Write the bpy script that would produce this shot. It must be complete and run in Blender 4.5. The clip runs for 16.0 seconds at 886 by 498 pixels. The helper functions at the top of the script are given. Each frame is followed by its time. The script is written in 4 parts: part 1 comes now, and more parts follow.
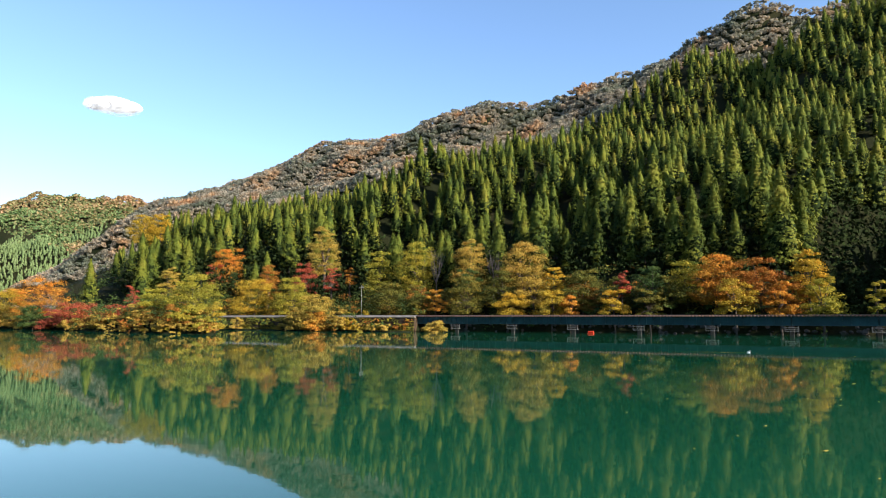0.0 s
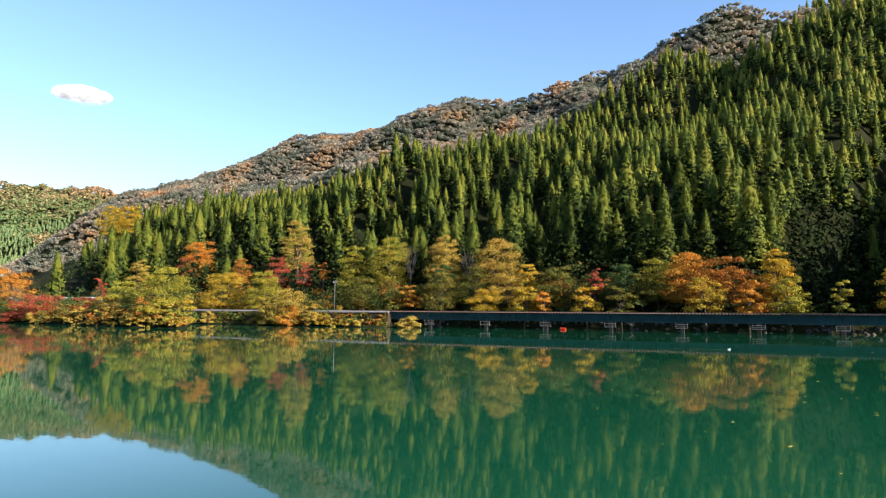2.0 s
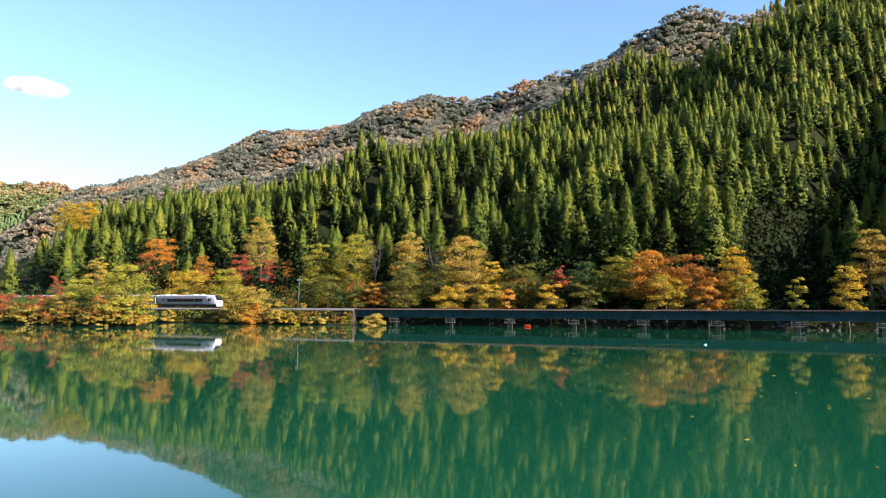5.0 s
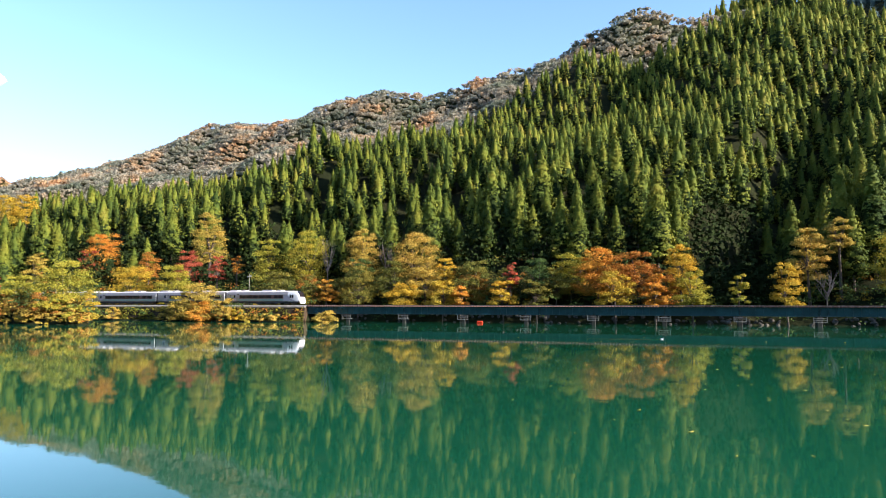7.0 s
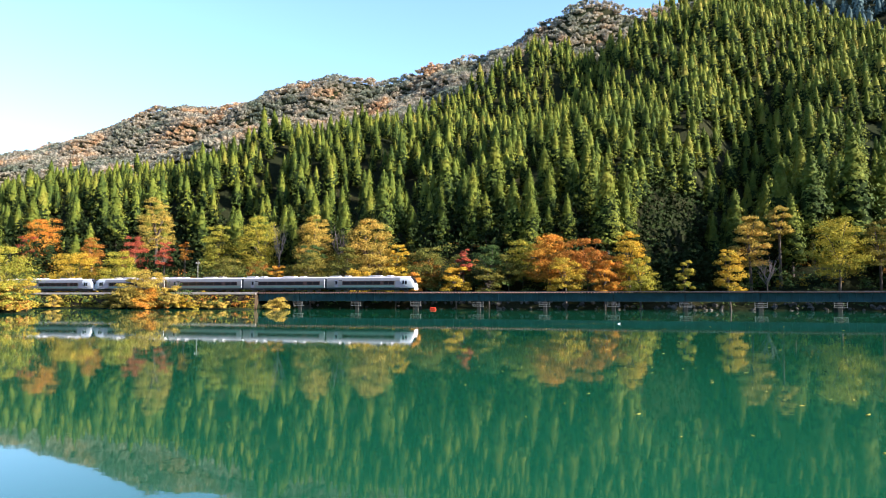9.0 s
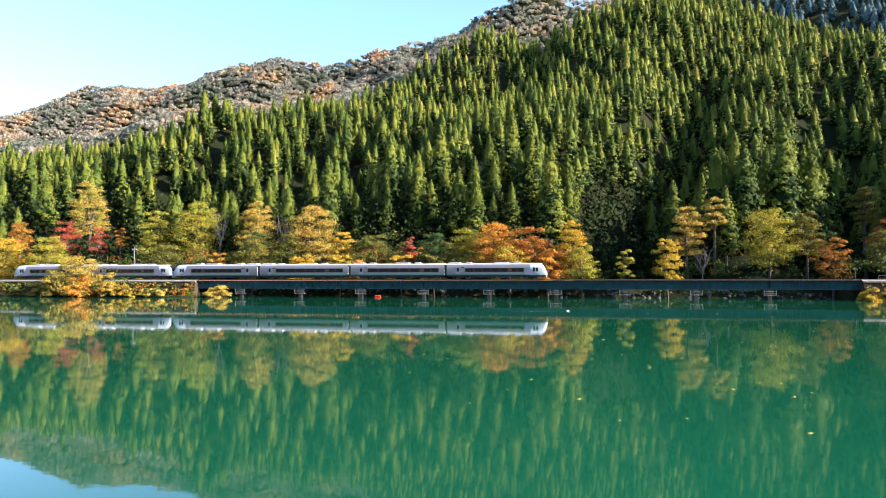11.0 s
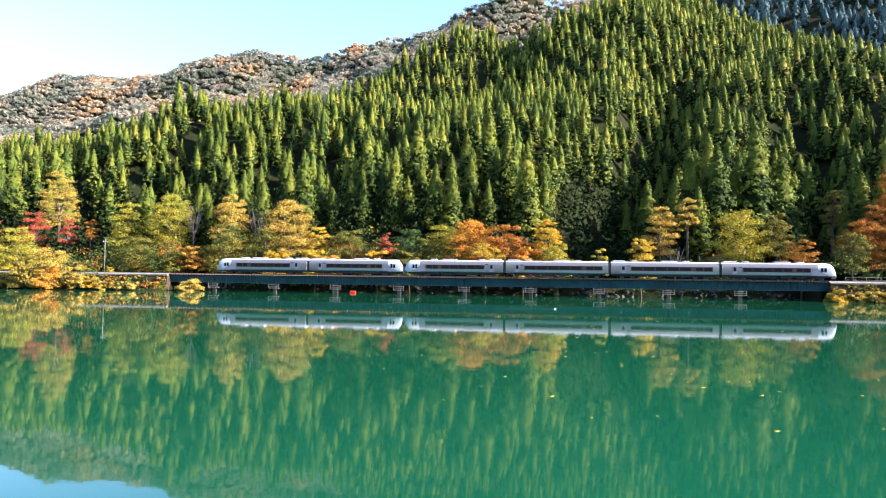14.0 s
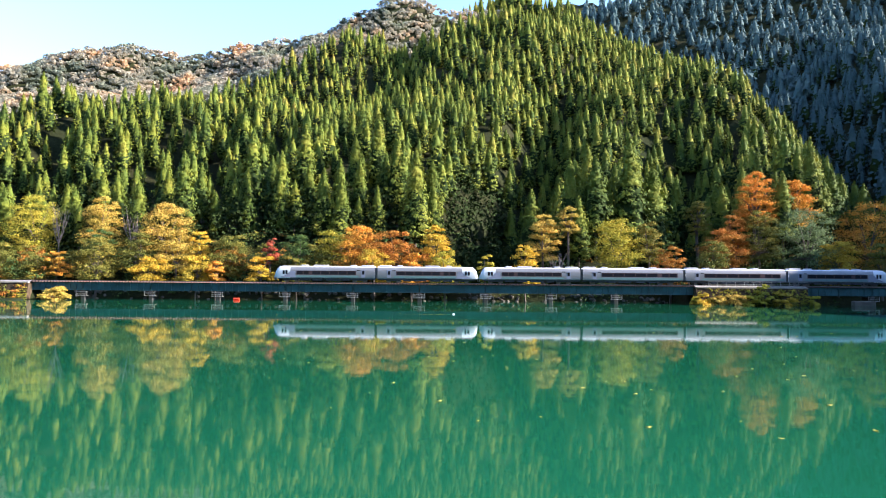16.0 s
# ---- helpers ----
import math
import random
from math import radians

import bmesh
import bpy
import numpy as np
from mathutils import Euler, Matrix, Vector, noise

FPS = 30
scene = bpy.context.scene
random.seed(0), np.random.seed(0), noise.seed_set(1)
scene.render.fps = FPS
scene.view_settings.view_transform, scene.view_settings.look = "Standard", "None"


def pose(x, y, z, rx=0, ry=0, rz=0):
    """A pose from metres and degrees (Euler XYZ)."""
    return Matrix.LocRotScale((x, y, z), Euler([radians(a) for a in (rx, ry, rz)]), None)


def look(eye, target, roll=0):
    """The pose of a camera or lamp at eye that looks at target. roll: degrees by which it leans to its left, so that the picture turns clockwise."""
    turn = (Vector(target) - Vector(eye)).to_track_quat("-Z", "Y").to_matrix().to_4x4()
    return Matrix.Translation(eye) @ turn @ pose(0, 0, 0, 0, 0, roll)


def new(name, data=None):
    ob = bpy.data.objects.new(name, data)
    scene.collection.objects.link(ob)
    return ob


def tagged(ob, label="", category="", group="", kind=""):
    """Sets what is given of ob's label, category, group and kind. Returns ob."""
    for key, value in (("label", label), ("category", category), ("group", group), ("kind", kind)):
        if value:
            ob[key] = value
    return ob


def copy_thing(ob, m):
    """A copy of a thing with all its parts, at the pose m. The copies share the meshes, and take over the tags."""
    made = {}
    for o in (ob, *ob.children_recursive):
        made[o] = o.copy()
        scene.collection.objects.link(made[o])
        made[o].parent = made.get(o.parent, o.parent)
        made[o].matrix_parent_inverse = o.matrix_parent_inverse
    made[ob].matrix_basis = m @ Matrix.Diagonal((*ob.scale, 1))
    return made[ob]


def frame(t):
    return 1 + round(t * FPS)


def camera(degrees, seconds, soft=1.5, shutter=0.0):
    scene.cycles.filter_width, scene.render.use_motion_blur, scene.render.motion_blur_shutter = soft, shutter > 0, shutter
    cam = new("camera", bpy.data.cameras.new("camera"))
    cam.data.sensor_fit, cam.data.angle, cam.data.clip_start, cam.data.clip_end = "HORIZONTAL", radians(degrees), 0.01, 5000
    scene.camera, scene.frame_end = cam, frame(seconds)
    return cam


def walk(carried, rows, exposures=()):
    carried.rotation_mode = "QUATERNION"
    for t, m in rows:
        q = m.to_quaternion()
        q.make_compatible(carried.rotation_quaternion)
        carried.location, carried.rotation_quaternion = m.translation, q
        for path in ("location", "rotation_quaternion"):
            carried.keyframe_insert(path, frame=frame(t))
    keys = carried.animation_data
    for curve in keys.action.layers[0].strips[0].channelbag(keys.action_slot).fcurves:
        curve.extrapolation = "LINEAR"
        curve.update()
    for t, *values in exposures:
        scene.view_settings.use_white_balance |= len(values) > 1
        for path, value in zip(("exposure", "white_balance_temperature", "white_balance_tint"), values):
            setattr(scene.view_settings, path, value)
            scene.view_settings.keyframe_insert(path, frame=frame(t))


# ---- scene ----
# World: x along the railway, y away from the near bank, water level at z = 0.
cam = camera(65.4, 16.0, soft=1.0)
walk(cam, [
    (0.0, pose(0, 0, 4.5, 95.29, 0.16, 28.75)),
    (0.5, pose(0, 0, 4.5, 95.30, 0.09, 27.92)),
    (1.0, pose(0, 0, 4.5, 95.47, -0.14, 27.42)),
    (1.5, pose(0, 0, 4.5, 95.50, -0.31, 27.08)),
    (2.0, pose(0, 0, 4.5, 94.94, -0.31, 26.57)),
    (2.5, pose(0, 0, 4.5, 94.65, -0.31, 25.70)),
    (3.0, pose(0, 0, 4.5, 94.87, -0.21, 25.30)),
    (5.5, pose(0, 0, 4.5, 94.74, -0.16, 22.74)),
    (6.0, pose(0, 0, 4.5, 94.82, -0.14, 21.51)),
    (6.5, pose(0, 0, 4.5, 94.73, -0.09, 20.48)),
    (7.0, pose(0, 0, 4.5, 94.46, -0.01, 19.80)),
    (7.5, pose(0, 0, 4.5, 94.12, -0.02, 19.10)),
    (8.0, pose(0, 0, 4.5, 93.94, -0.05, 18.25)),
    (8.5, pose(0, 0, 4.5, 93.72, -0.08, 17.13)),
    (9.0, pose(0, 0, 4.5, 93.34, 0.15, 15.92)),
    (9.5, pose(0, 0, 4.5, 92.91, 0.42, 14.60)),
    (10.0, pose(0, 0, 4.5, 92.57, 0.60, 13.12)),
    (12.5, pose(0, 0, 4.5, 92.25, -0.57, 10.39)),
    (13.0, pose(0, 0, 4.5, 92.28, -0.64, 10.43)),
    (13.5, pose(0, 0, 4.5, 92.19, -0.66, 9.99)),
    (14.0, pose(0, 0, 4.5, 92.05, -0.67, 9.34)),
    (14.5, pose(0, 0, 4.5, 92.22, -0.72, 8.50)),
    (15.0, pose(0, 0, 4.5, 92.52, -0.78, 6.94)),
    (15.5, pose(0, 0, 4.5, 92.70, -0.74, 4.59)),
    (16.0, pose(0, 0, 4.5, 92.63, -0.45, 0.13)),
], exposures=[(0.0, 1.08, 6300, 11), (3.0, 1.24, 6280, 11), (5.5, 1.4, 6200, 12), (9.0, 1.75, 6050, 12), (12.5, 2.08, 5950, 13), (16.0, 2.3, 5900, 14)])

# ---- light ----
SUN = Vector((0.86, -0.1, 0.40)).normalized()
world = bpy.data.worlds.new("sky")
scene.world = world
world.use_nodes = True
wt = world.node_tree
wt.nodes.clear()
sky = wt.nodes.new("ShaderNodeTexSky")
sky.sky_type = "NISHITA"
sky.sun_disc = False
sky.sun_elevation = math.asin(SUN.z)
sky.sun_rotation = math.atan2(SUN.x, SUN.y)
sky.altitude = 400
sky.air_density, sky.dust_density, sky.ozone_density = 1.0, 0.4, 3.0
wbg = wt.nodes.new("ShaderNodeBackground")
wbg.inputs["Strength"].default_value = 0.132
wout = wt.nodes.new("ShaderNodeOutputWorld")
wt.links.new(sky.outputs[0], wbg.inputs["Color"])
wt.links.new(wbg.outputs[0], wout.inputs["Surface"])

sun = new("sun", bpy.data.lights.new("sun", "SUN"))
sun.data.energy, sun.data.angle, sun.data.color = 5.0, radians(0.5), (1.0, 0.93, 0.82)
sun.matrix_world = look(SUN * 100, (0, 0, 0))


# ---- materials ----
def nodes_of(name):
    m = bpy.data.materials.new(name)
    m.use_nodes = True
    nt = m.node_tree
    b = nt.nodes["Principled BSDF"]
    return m, nt, b


def noise_node(nt, scale, detail=4.0, rough=0.6, coords="Object", stretch=(1, 1, 1)):
    tc = nt.nodes.new("ShaderNodeTexCoord")
    mp = nt.nodes.new("ShaderNodeMapping")
    mp.inputs["Scale"].default_value = stretch
    n = nt.nodes.new("ShaderNodeTexNoise")
    n.inputs["Scale"].default_value, n.inputs["Detail"].default_value, n.inputs["Roughness"].default_value = scale, detail, rough
    nt.links.new(tc.outputs[coords], mp.inputs[0])
    nt.links.new(mp.outputs[0], n.inputs["Vector"])
    return n.outputs["Fac"]


def ramp(nt, fac, stops):
    r = nt.nodes.new("ShaderNodeValToRGB")
    e = r.color_ramp.elements
    while len(e) < len(stops):
        e.new(0.5)
    for el, (p, c) in zip(e, stops):
        el.position, el.color = p, (*c, 1)
    nt.links.new(fac, r.inputs[0])
    return r.outputs[0]


def mixed(nt, fac, a, b, mode="MIX"):
    m = nt.nodes.new("ShaderNodeMix")
    m.data_type, m.blend_type = "RGBA", mode
    for socket, v in ((m.inputs[0], fac), (m.inputs[6], a), (m.inputs[7], b)):
        if isinstance(v, (int, float)):
            socket.default_value = v
        elif isinstance(v, tuple):
            socket.default_value = (*v, 1)
        else:
            nt.links.new(v, socket)
    return m.outputs[2]


def bumped(nt, b, height, strength=0.4, distance=0.05):
    bp = nt.nodes.new("ShaderNodeBump")
    bp.inputs["Strength"].default_value, bp.inputs["Distance"].default_value = strength, distance
    nt.links.new(height, bp.inputs["Height"])
    nt.links.new(bp.outputs[0], b.inputs["Normal"])


def plain(name, col, rough=0.6, metal=0.0, vary=0.25, scale=3.0, bump=0.0):
    """A surface with grain and stains at two scales round one colour."""
    m, nt, b = nodes_of(name)
    big = noise_node(nt, scale * 0.25)
    fine = noise_node(nt, scale * 5)
    dark = tuple(c * (1 - vary) for c in col)
    light = tuple(min(1, c * (1 + vary * 0.6)) for c in col)
    c1 = ramp(nt, big, [(0.3, dark), (0.7, light)])
    c2 = ramp(nt, fine, [(0.25, (1 - vary * 0.6,) * 3), (0.75, (1, 1, 1))])
    nt.links.new(mixed(nt, 1.0, c1, c2, "MULTIPLY"), b.inputs["Base Color"])
    b.inputs["Roughness"].default_value, b.inputs["Metallic"].default_value = rough, metal
    if bump:
        bumped(nt, b, fine, 0.5, bump)
    return m


def leaves(name, stops, patch=0.12, through_light=0.22, mottle=0.34):
    """Foliage: each leaf clump takes a colour of its own, and whole trees or boughs differ by a slow noise."""
    m, nt, b = nodes_of(name)
    geo = nt.nodes.new("ShaderNodeNewGeometry")
    oi = nt.nodes.new("ShaderNodeObjectInfo")
    slow = noise_node(nt, patch, 2.0, 0.5)
    add = nt.nodes.new("ShaderNodeMath")
    add.operation = "MULTIPLY_ADD"
    nt.links.new(geo.outputs["Random Per Island"], add.inputs[0])
    add.inputs[1].default_value = mottle
    nt.links.new(slow, add.inputs[2])
    add2 = nt.nodes.new("ShaderNodeMath")
    add2.operation = "MULTIPLY_ADD"
    nt.links.new(oi.outputs["Random"], add2.inputs[0])
    add2.inputs[1].default_value = 0.16
    nt.links.new(add.outputs[0], add2.inputs[2])
    sub = nt.nodes.new("ShaderNodeMath")
    sub.operation = "SUBTRACT"
    nt.links.new(add2.outputs[0], sub.inputs[0])
    sub.inputs[1].default_value = 0.08 + mottle / 2
    col = ramp(nt, sub.outputs[0], stops)
    nt.links.new(col, b.inputs["Base Color"])
    b.inputs["Roughness"].default_value = 0.75
    b.inputs["Specular IOR Level"].default_value = 0.1
    tr = nt.nodes.new("ShaderNodeBsdfTranslucent")
    nt.links.new(col, tr.inputs["Color"])
    mx = nt.nodes.new("ShaderNodeMixShader")
    mx.inputs[0].default_value = through_light
    nt.links.new(b.outputs[0], mx.inputs[1])
    nt.links.new(tr.outputs[0], mx.inputs[2])
    nt.links.new(mx.outputs[0], nt.nodes["Material Output"].inputs["Surface"])
    return m


M_CEDAR = leaves("cedar_foliage", [(0.24, (0.04, 0.064, 0.013)), (0.44, (0.088, 0.112, 0.015)), (0.62, (0.165, 0.17, 0.02)), (0.8, (0.24, 0.19, 0.032))], 0.15, 0.15, 0.16)
# Valley trees: blue-green and lightened, so haze is put into the foliage colour.
M_VALLEY = leaves("hazy_valley_foliage", [(0.24, (0.035, 0.064, 0.064)), (0.5, (0.058, 0.094, 0.092)), (0.8, (0.085, 0.115, 0.105))], 0.1, 0.15, 0.16)
# Far cedars lightened past real foliage: distance haze put into their colour.
M_FARCEDAR = leaves("hazy_far_cedar_foliage", [(0.1, (0.15, 0.213, 0.081)), (0.5, (0.206, 0.269, 0.1)), (0.9, (0.288, 0.312, 0.138))], 0.02, 0.24, 0.16)
# Ridge woods lightened and made more translucent to imitate the flattening of haze.
M_WOODS = leaves("hazy_woods_foliage", [(0.3, (0.21, 0.225, 0.15)), (0.46, (0.37, 0.325, 0.235)), (0.54, (0.44, 0.36, 0.25)), (0.62, (0.57, 0.38, 0.21)), (0.85, (0.64, 0.31, 0.14))], 0.045, 0.5, 0.06)
# Far woods carry painted haze too, in their lighter tones.
M_FARWOODS = leaves("hazy_far_woods_foliage", [(0.2, (0.134, 0.217, 0.074)), (0.48, (0.18, 0.256, 0.09)), (0.62, (0.406, 0.3, 0.134)), (0.9, (0.54, 0.284, 0.166))], 0.008)
LEAF = {
    "orange": leaves("orange_leaves", [(0.1, (0.403, 0.269, 0.034)), (0.45, (0.582, 0.258, 0.034)), (0.9, (0.65, 0.168, 0.022))], 0.25),
    "red": leaves("red_leaves", [(0.1, (0.208, 0.072, 0.033)), (0.5, (0.351, 0.072, 0.039)), (0.9, (0.52, 0.13, 0.046))], 0.25),
    "yellow": leaves("yellow_leaves", [(0.1, (0.21, 0.185, 0.035)), (0.5, (0.47, 0.315, 0.028)), (0.9, (0.627, 0.305, 0.028))], 0.25),
    "tan": leaves("tan_leaves", [(0.1, (0.23, 0.19, 0.036)), (0.5, (0.44, 0.305, 0.052)), (0.9, (0.55, 0.30, 0.06))], 0.25),
    "lime": leaves("yellow_green_leaves", [(0.1, (0.16, 0.175, 0.035)), (0.5, (0.32, 0.285, 0.03)), (0.9, (0.49, 0.325, 0.036))], 0.25),
    "rust": leaves("rust_leaves", [(0.1, (0.16, 0.11, 0.025)), (0.5, (0.38, 0.16, 0.025)), (0.9, (0.48, 0.13, 0.03))], 0.25),
    "olive": leaves("olive_leaves", [(0.1, (0.06, 0.085, 0.02)), (0.5, (0.15, 0.14, 0.025)), (0.9, (0.28, 0.18, 0.025))], 0.25),
    "green": leaves("dark_green_leaves", [(0.1, (0.03, 0.06, 0.02)), (0.5, (0.06, 0.10, 0.025)), (0.9, (0.12, 0.14, 0.03))], 0.25),
    "grey": leaves("grey_green_leaves", [(0.1, (0.07, 0.10, 0.04)), (0.5, (0.14, 0.18, 0.07)), (0.9, (0.24, 0.26, 0.10))], 0.25),
}
M_BARK = plain("bark", (0.11, 0.08, 0.06), 0.9, vary=0.4, scale=2.0, bump=0.03)
M_PALEBARK = plain("pale_bark", (0.20, 0.155, 0.13), 0.85, vary=0.3, scale=2.0)
M_COPING = plain("coping_concrete", (0.26, 0.22, 0.17), 0.85, vary=0.3, scale=1.5, bump=0.02)
M_WALL = plain("retaining_wall", (0.085, 0.056, 0.032), 0.95, vary=0.7, scale=3.0, bump=0.08)
M_WALL.node_tree.nodes["Principled BSDF"].inputs["Specular IOR Level"].default_value = 0.1
M_TEAL = plain("teal_girder_paint", (0.018, 0.070, 0.072), 0.55, vary=0.4, scale=2.0)
M_RUST = plain("rusty_steel", (0.14, 0.07, 0.04), 0.7, 0.3, vary=0.4)
M_RAIL = plain("rail_steel", (0.33, 0.29, 0.27), 0.35, 0.8, vary=0.2)
M_SLEEPER = plain("sleeper_timber", (0.12, 0.065, 0.048), 0.85, vary=0.5, scale=2.0)
M_GALV = plain("galvanised_steel", (0.34, 0.31, 0.27), 0.5, 0.3, vary=0.2)
M_BALLAST = plain("ballast", (0.26, 0.22, 0.19), 0.95, vary=0.4, scale=4.0, bump=0.06)
M_ROCK = plain("bank_rock", (0.10, 0.082, 0.06), 0.9, vary=0.5, scale=1.5, bump=0.08)
# Near-black green that paints shade inside the cedar crowns and plantation edge.
M_CEDARSHADE = plain("cedar_shade", (0.028, 0.042, 0.012), 1.0, vary=0.5, scale=1.5, bump=0.3)
M_CEDARSHADE.node_tree.nodes["Principled BSDF"].inputs["Specular IOR Level"].default_value = 0.05
M_MINT = plain("pale_teal_stripe", (0.11, 0.175, 0.165), 0.4, vary=0.08, scale=0.6)
# Cab sides: the white paint greyed, with their shade put into the colour.
M_CAB = plain("shaded_cab_paint", (0.52, 0.51, 0.52), 0.35, vary=0.06, scale=0.6)
M_STEEL = plain("stainless_body", (0.2, 0.188, 0.19), 0.45, 0.2, vary=0.08, scale=0.6)
M_PIER = plain("dark_concrete", (0.04, 0.034, 0.03), 0.9, vary=0.5, scale=1.5, bump=0.02)
M_WHITE = plain("white_body_paint", (0.78, 0.78, 0.80), 0.3, vary=0.06, scale=0.6)
M_ROOF = plain("roof_paint", (0.55, 0.5, 0.49), 0.55, vary=0.12, scale=0.8)
M_GREYBAND = plain("grey_body_band", (0.20, 0.20, 0.25), 0.35, vary=0.08, scale=0.6)
M_BAND = plain("window_band", (0.075, 0.045, 0.045), 0.25, vary=0.1, scale=0.6)
M_UNDER = plain("underframe", (0.035, 0.035, 0.04), 0.7, vary=0.3)
M_BEAK = plain("beak_orange", (0.65, 0.22, 0.03), 0.4, vary=0.05)
M_RED = plain("red_buoy_paint", (0.62, 0.06, 0.02), 0.55, vary=0.2)
M_GLASS, _nt, _b = nodes_of("tinted_glass")
_b.inputs["Base Color"].default_value = (0.015, 0.014, 0.018, 1)
_b.inputs["Roughness"].default_value = 0.08
M_LAMP, _nt, _b = nodes_of("headlamp_glass")
_b.inputs["Base Color"].default_value = (0.8, 0.8, 0.75, 1)
_b.inputs["Roughness"].default_value = 0.1

# ground: leaf litter and grass
M_GROUND, nt, b = nodes_of("forest_floor")
g1 = ramp(nt, noise_node(nt, 0.05, 6), [(0.3, (0.016, 0.022, 0.008)), (0.55, (0.028, 0.028, 0.011)), (0.8, (0.046, 0.036, 0.016))])
g2 = ramp(nt, noise_node(nt, 1.5, 6), [(0.3, (0.55, 0.55, 0.55)), (0.7, (1, 1, 1))])
nt.links.new(mixed(nt, 1.0, g1, g2, "MULTIPLY"), b.inputs["Base Color"])
b.inputs["Roughness"].default_value = 1.0
b.inputs["Specular IOR Level"].default_value = 0.05
bumped(nt, b, noise_node(nt, 0.8, 6), 0.8, 0.3)

# water: turbid green, almost still
M_WATER, nt, b = nodes_of("lake_water")
wcol = ramp(nt, noise_node(nt, 0.02, 3), [(0.3, (0.006, 0.061, 0.028)), (0.7, (0.007, 0.073, 0.033))])
nt.links.new(wcol, b.inputs["Base Color"])
b.inputs["IOR"].default_value = 1.33
b.inputs["Specular Tint"].default_value = (0.5, 0.83, 0.96, 1)
b.inputs["Roughness"].default_value = 0.03
ripple = noise_node(nt, 0.9, 3, 0.55, "Object", (0.7, 1.3, 1))
bumped(nt, b, ripple, 0.05, 0.03)


# ---- mesh helpers ----
def mesh_of(name, verts, faces, mat, inner=None):
    """A mesh from numpy arrays: verts (n, 3), faces (m, k) with k corners each; inner: which faces take the dark
    painted shade.
    """
    verts, faces = np.asarray(verts, np.float32), np.asarray(faces, np.int32)
    me = bpy.data.meshes.new(name)
    k = faces.shape[1]
    me.vertices.add(len(verts))
    me.vertices.foreach_set("co", verts.ravel())
    me.loops.add(faces.size)
    me.loops.foreach_set("vertex_index", faces.ravel())
    me.polygons.add(len(faces))
    me.polygons.foreach_set("loop_start", np.arange(0, faces.size, k, dtype=np.int32))
    me.update(calc_edges=True)
    me.materials.append(mat)
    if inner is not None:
        me.materials.append(M_CEDARSHADE)
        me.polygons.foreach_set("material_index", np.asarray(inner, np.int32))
    return me


def part(name, bm, material, parent, label=""):
    """Links a bmesh, or a mesh, as one object under a thing or a part."""
    if isinstance(bm, bmesh.types.BMesh):
        me = bpy.data.meshes.new(name)
        bm.to_mesh(me)
        bm.free()
        me.materials.append(material)
    else:
        me = bm
    ob = new(name, me)
    if parent is not None:
        ob.parent = parent
    if label:
        ob["label"] = label
    return ob


def box(bm, x0, x1, y0, y1, z0, z1, bevel=0.0):
    vs = [bm.verts.new(p) for p in ((x0, y0, z0), (x1, y0, z0), (x1, y1, z0), (x0, y1, z0), (x0, y0, z1), (x1, y0, z1), (x1, y1, z1), (x0, y1, z1))]
    fs = [bm.faces.new([vs[i] for i in f]) for f in ((0, 3, 2, 1), (4, 5, 6, 7), (0, 1, 5, 4), (1, 2, 6, 5), (2, 3, 7, 6), (3, 0, 4, 7))]
    if bevel:
        bmesh.ops.bevel(bm, geom=list({e for f in fs for e in f.edges}), offset=bevel, segments=1, affect="EDGES")


def boxed(*dims, bevel=0.0):
    bm = bmesh.new()
    box(bm, *dims, bevel=bevel)
    return bm


def tube(bm, p0, p1, r0, r1, sides=7):
    """A tapered bar from p0 to p1."""
    p0, p1 = Vector(p0), Vector(p1)
    q = (p1 - p0).to_track_quat("Z", "Y").to_matrix()
    rings = []
    for p, r in ((p0, r0), (p1, r1)):
        rings.append([bm.verts.new(p + q @ Vector((r * math.cos(a), r * math.sin(a), 0))) for a in (2 * math.pi * i / sides for i in range(sides))])
    for i in range(sides):
        j = (i + 1) % sides
        bm.faces.new((rings[0][i], rings[0][j], rings[1][j], rings[1][i]))
    bm.faces.new(rings[1])
    bm.faces.new(rings[0][::-1])


# ---- the lie of the land ----
TRACK_Y, RAIL_Z = 144.6, 4.0
BRIDGE_X0, BRIDGE_X1 = -85.6, 51.6


def shore_y(x):
    """The far waterline."""
    return np.interp(x, [-400, -260, -205, -175, -150, -128, -113, -111, -86, -84, 50, 52, 74, 76, 101, 104, 300],
                     [150, 128, 119, 115, 110, 106, 106.5, 138, 139.5, 152.5, 152.5, 140.5, 140.5, 152, 152, 140.5, 140])


def wobble(x, y, size, seed):
    """Smooth noise from a few crossed waves, about -1 to 1."""
    rng = np.random.RandomState(seed)
    out = np.zeros_like(x, dtype=float)
    for i in range(7):
        a, ph, f = rng.uniform(0, 6.28), rng.uniform(0, 6.28), rng.uniform(0.6, 2.2) / size
        out += np.sin((x * np.cos(a) + y * np.sin(a)) * f * 6.28 + ph)
    return out / 3.5


def gully(x, y, x0, y0, x1, y1, width, depth):
    dx, dy = x1 - x0, y1 - y0
    t = np.clip(((x - x0) * dx + (y - y0) * dy) / (dx * dx + dy * dy), 0, 1)
    d = np.hypot(x - x0 - t * dx, y - y0 - t * dy)
    return depth * np.exp(-(d / width) ** 2) * np.clip(1.15 - t, 0, 1)


def foot_y(x):
    return np.interp(x, [-260, -205, -150, -100, 120], [136, 138, 152, 158, 158])


def cedar_ridge_y(x):
    return np.interp(x, [-275, -257, -213, -162, -101, -60, -22, 40, 83, 130], [196, 212, 237, 252, 280, 332, 388, 441, 416, 335])


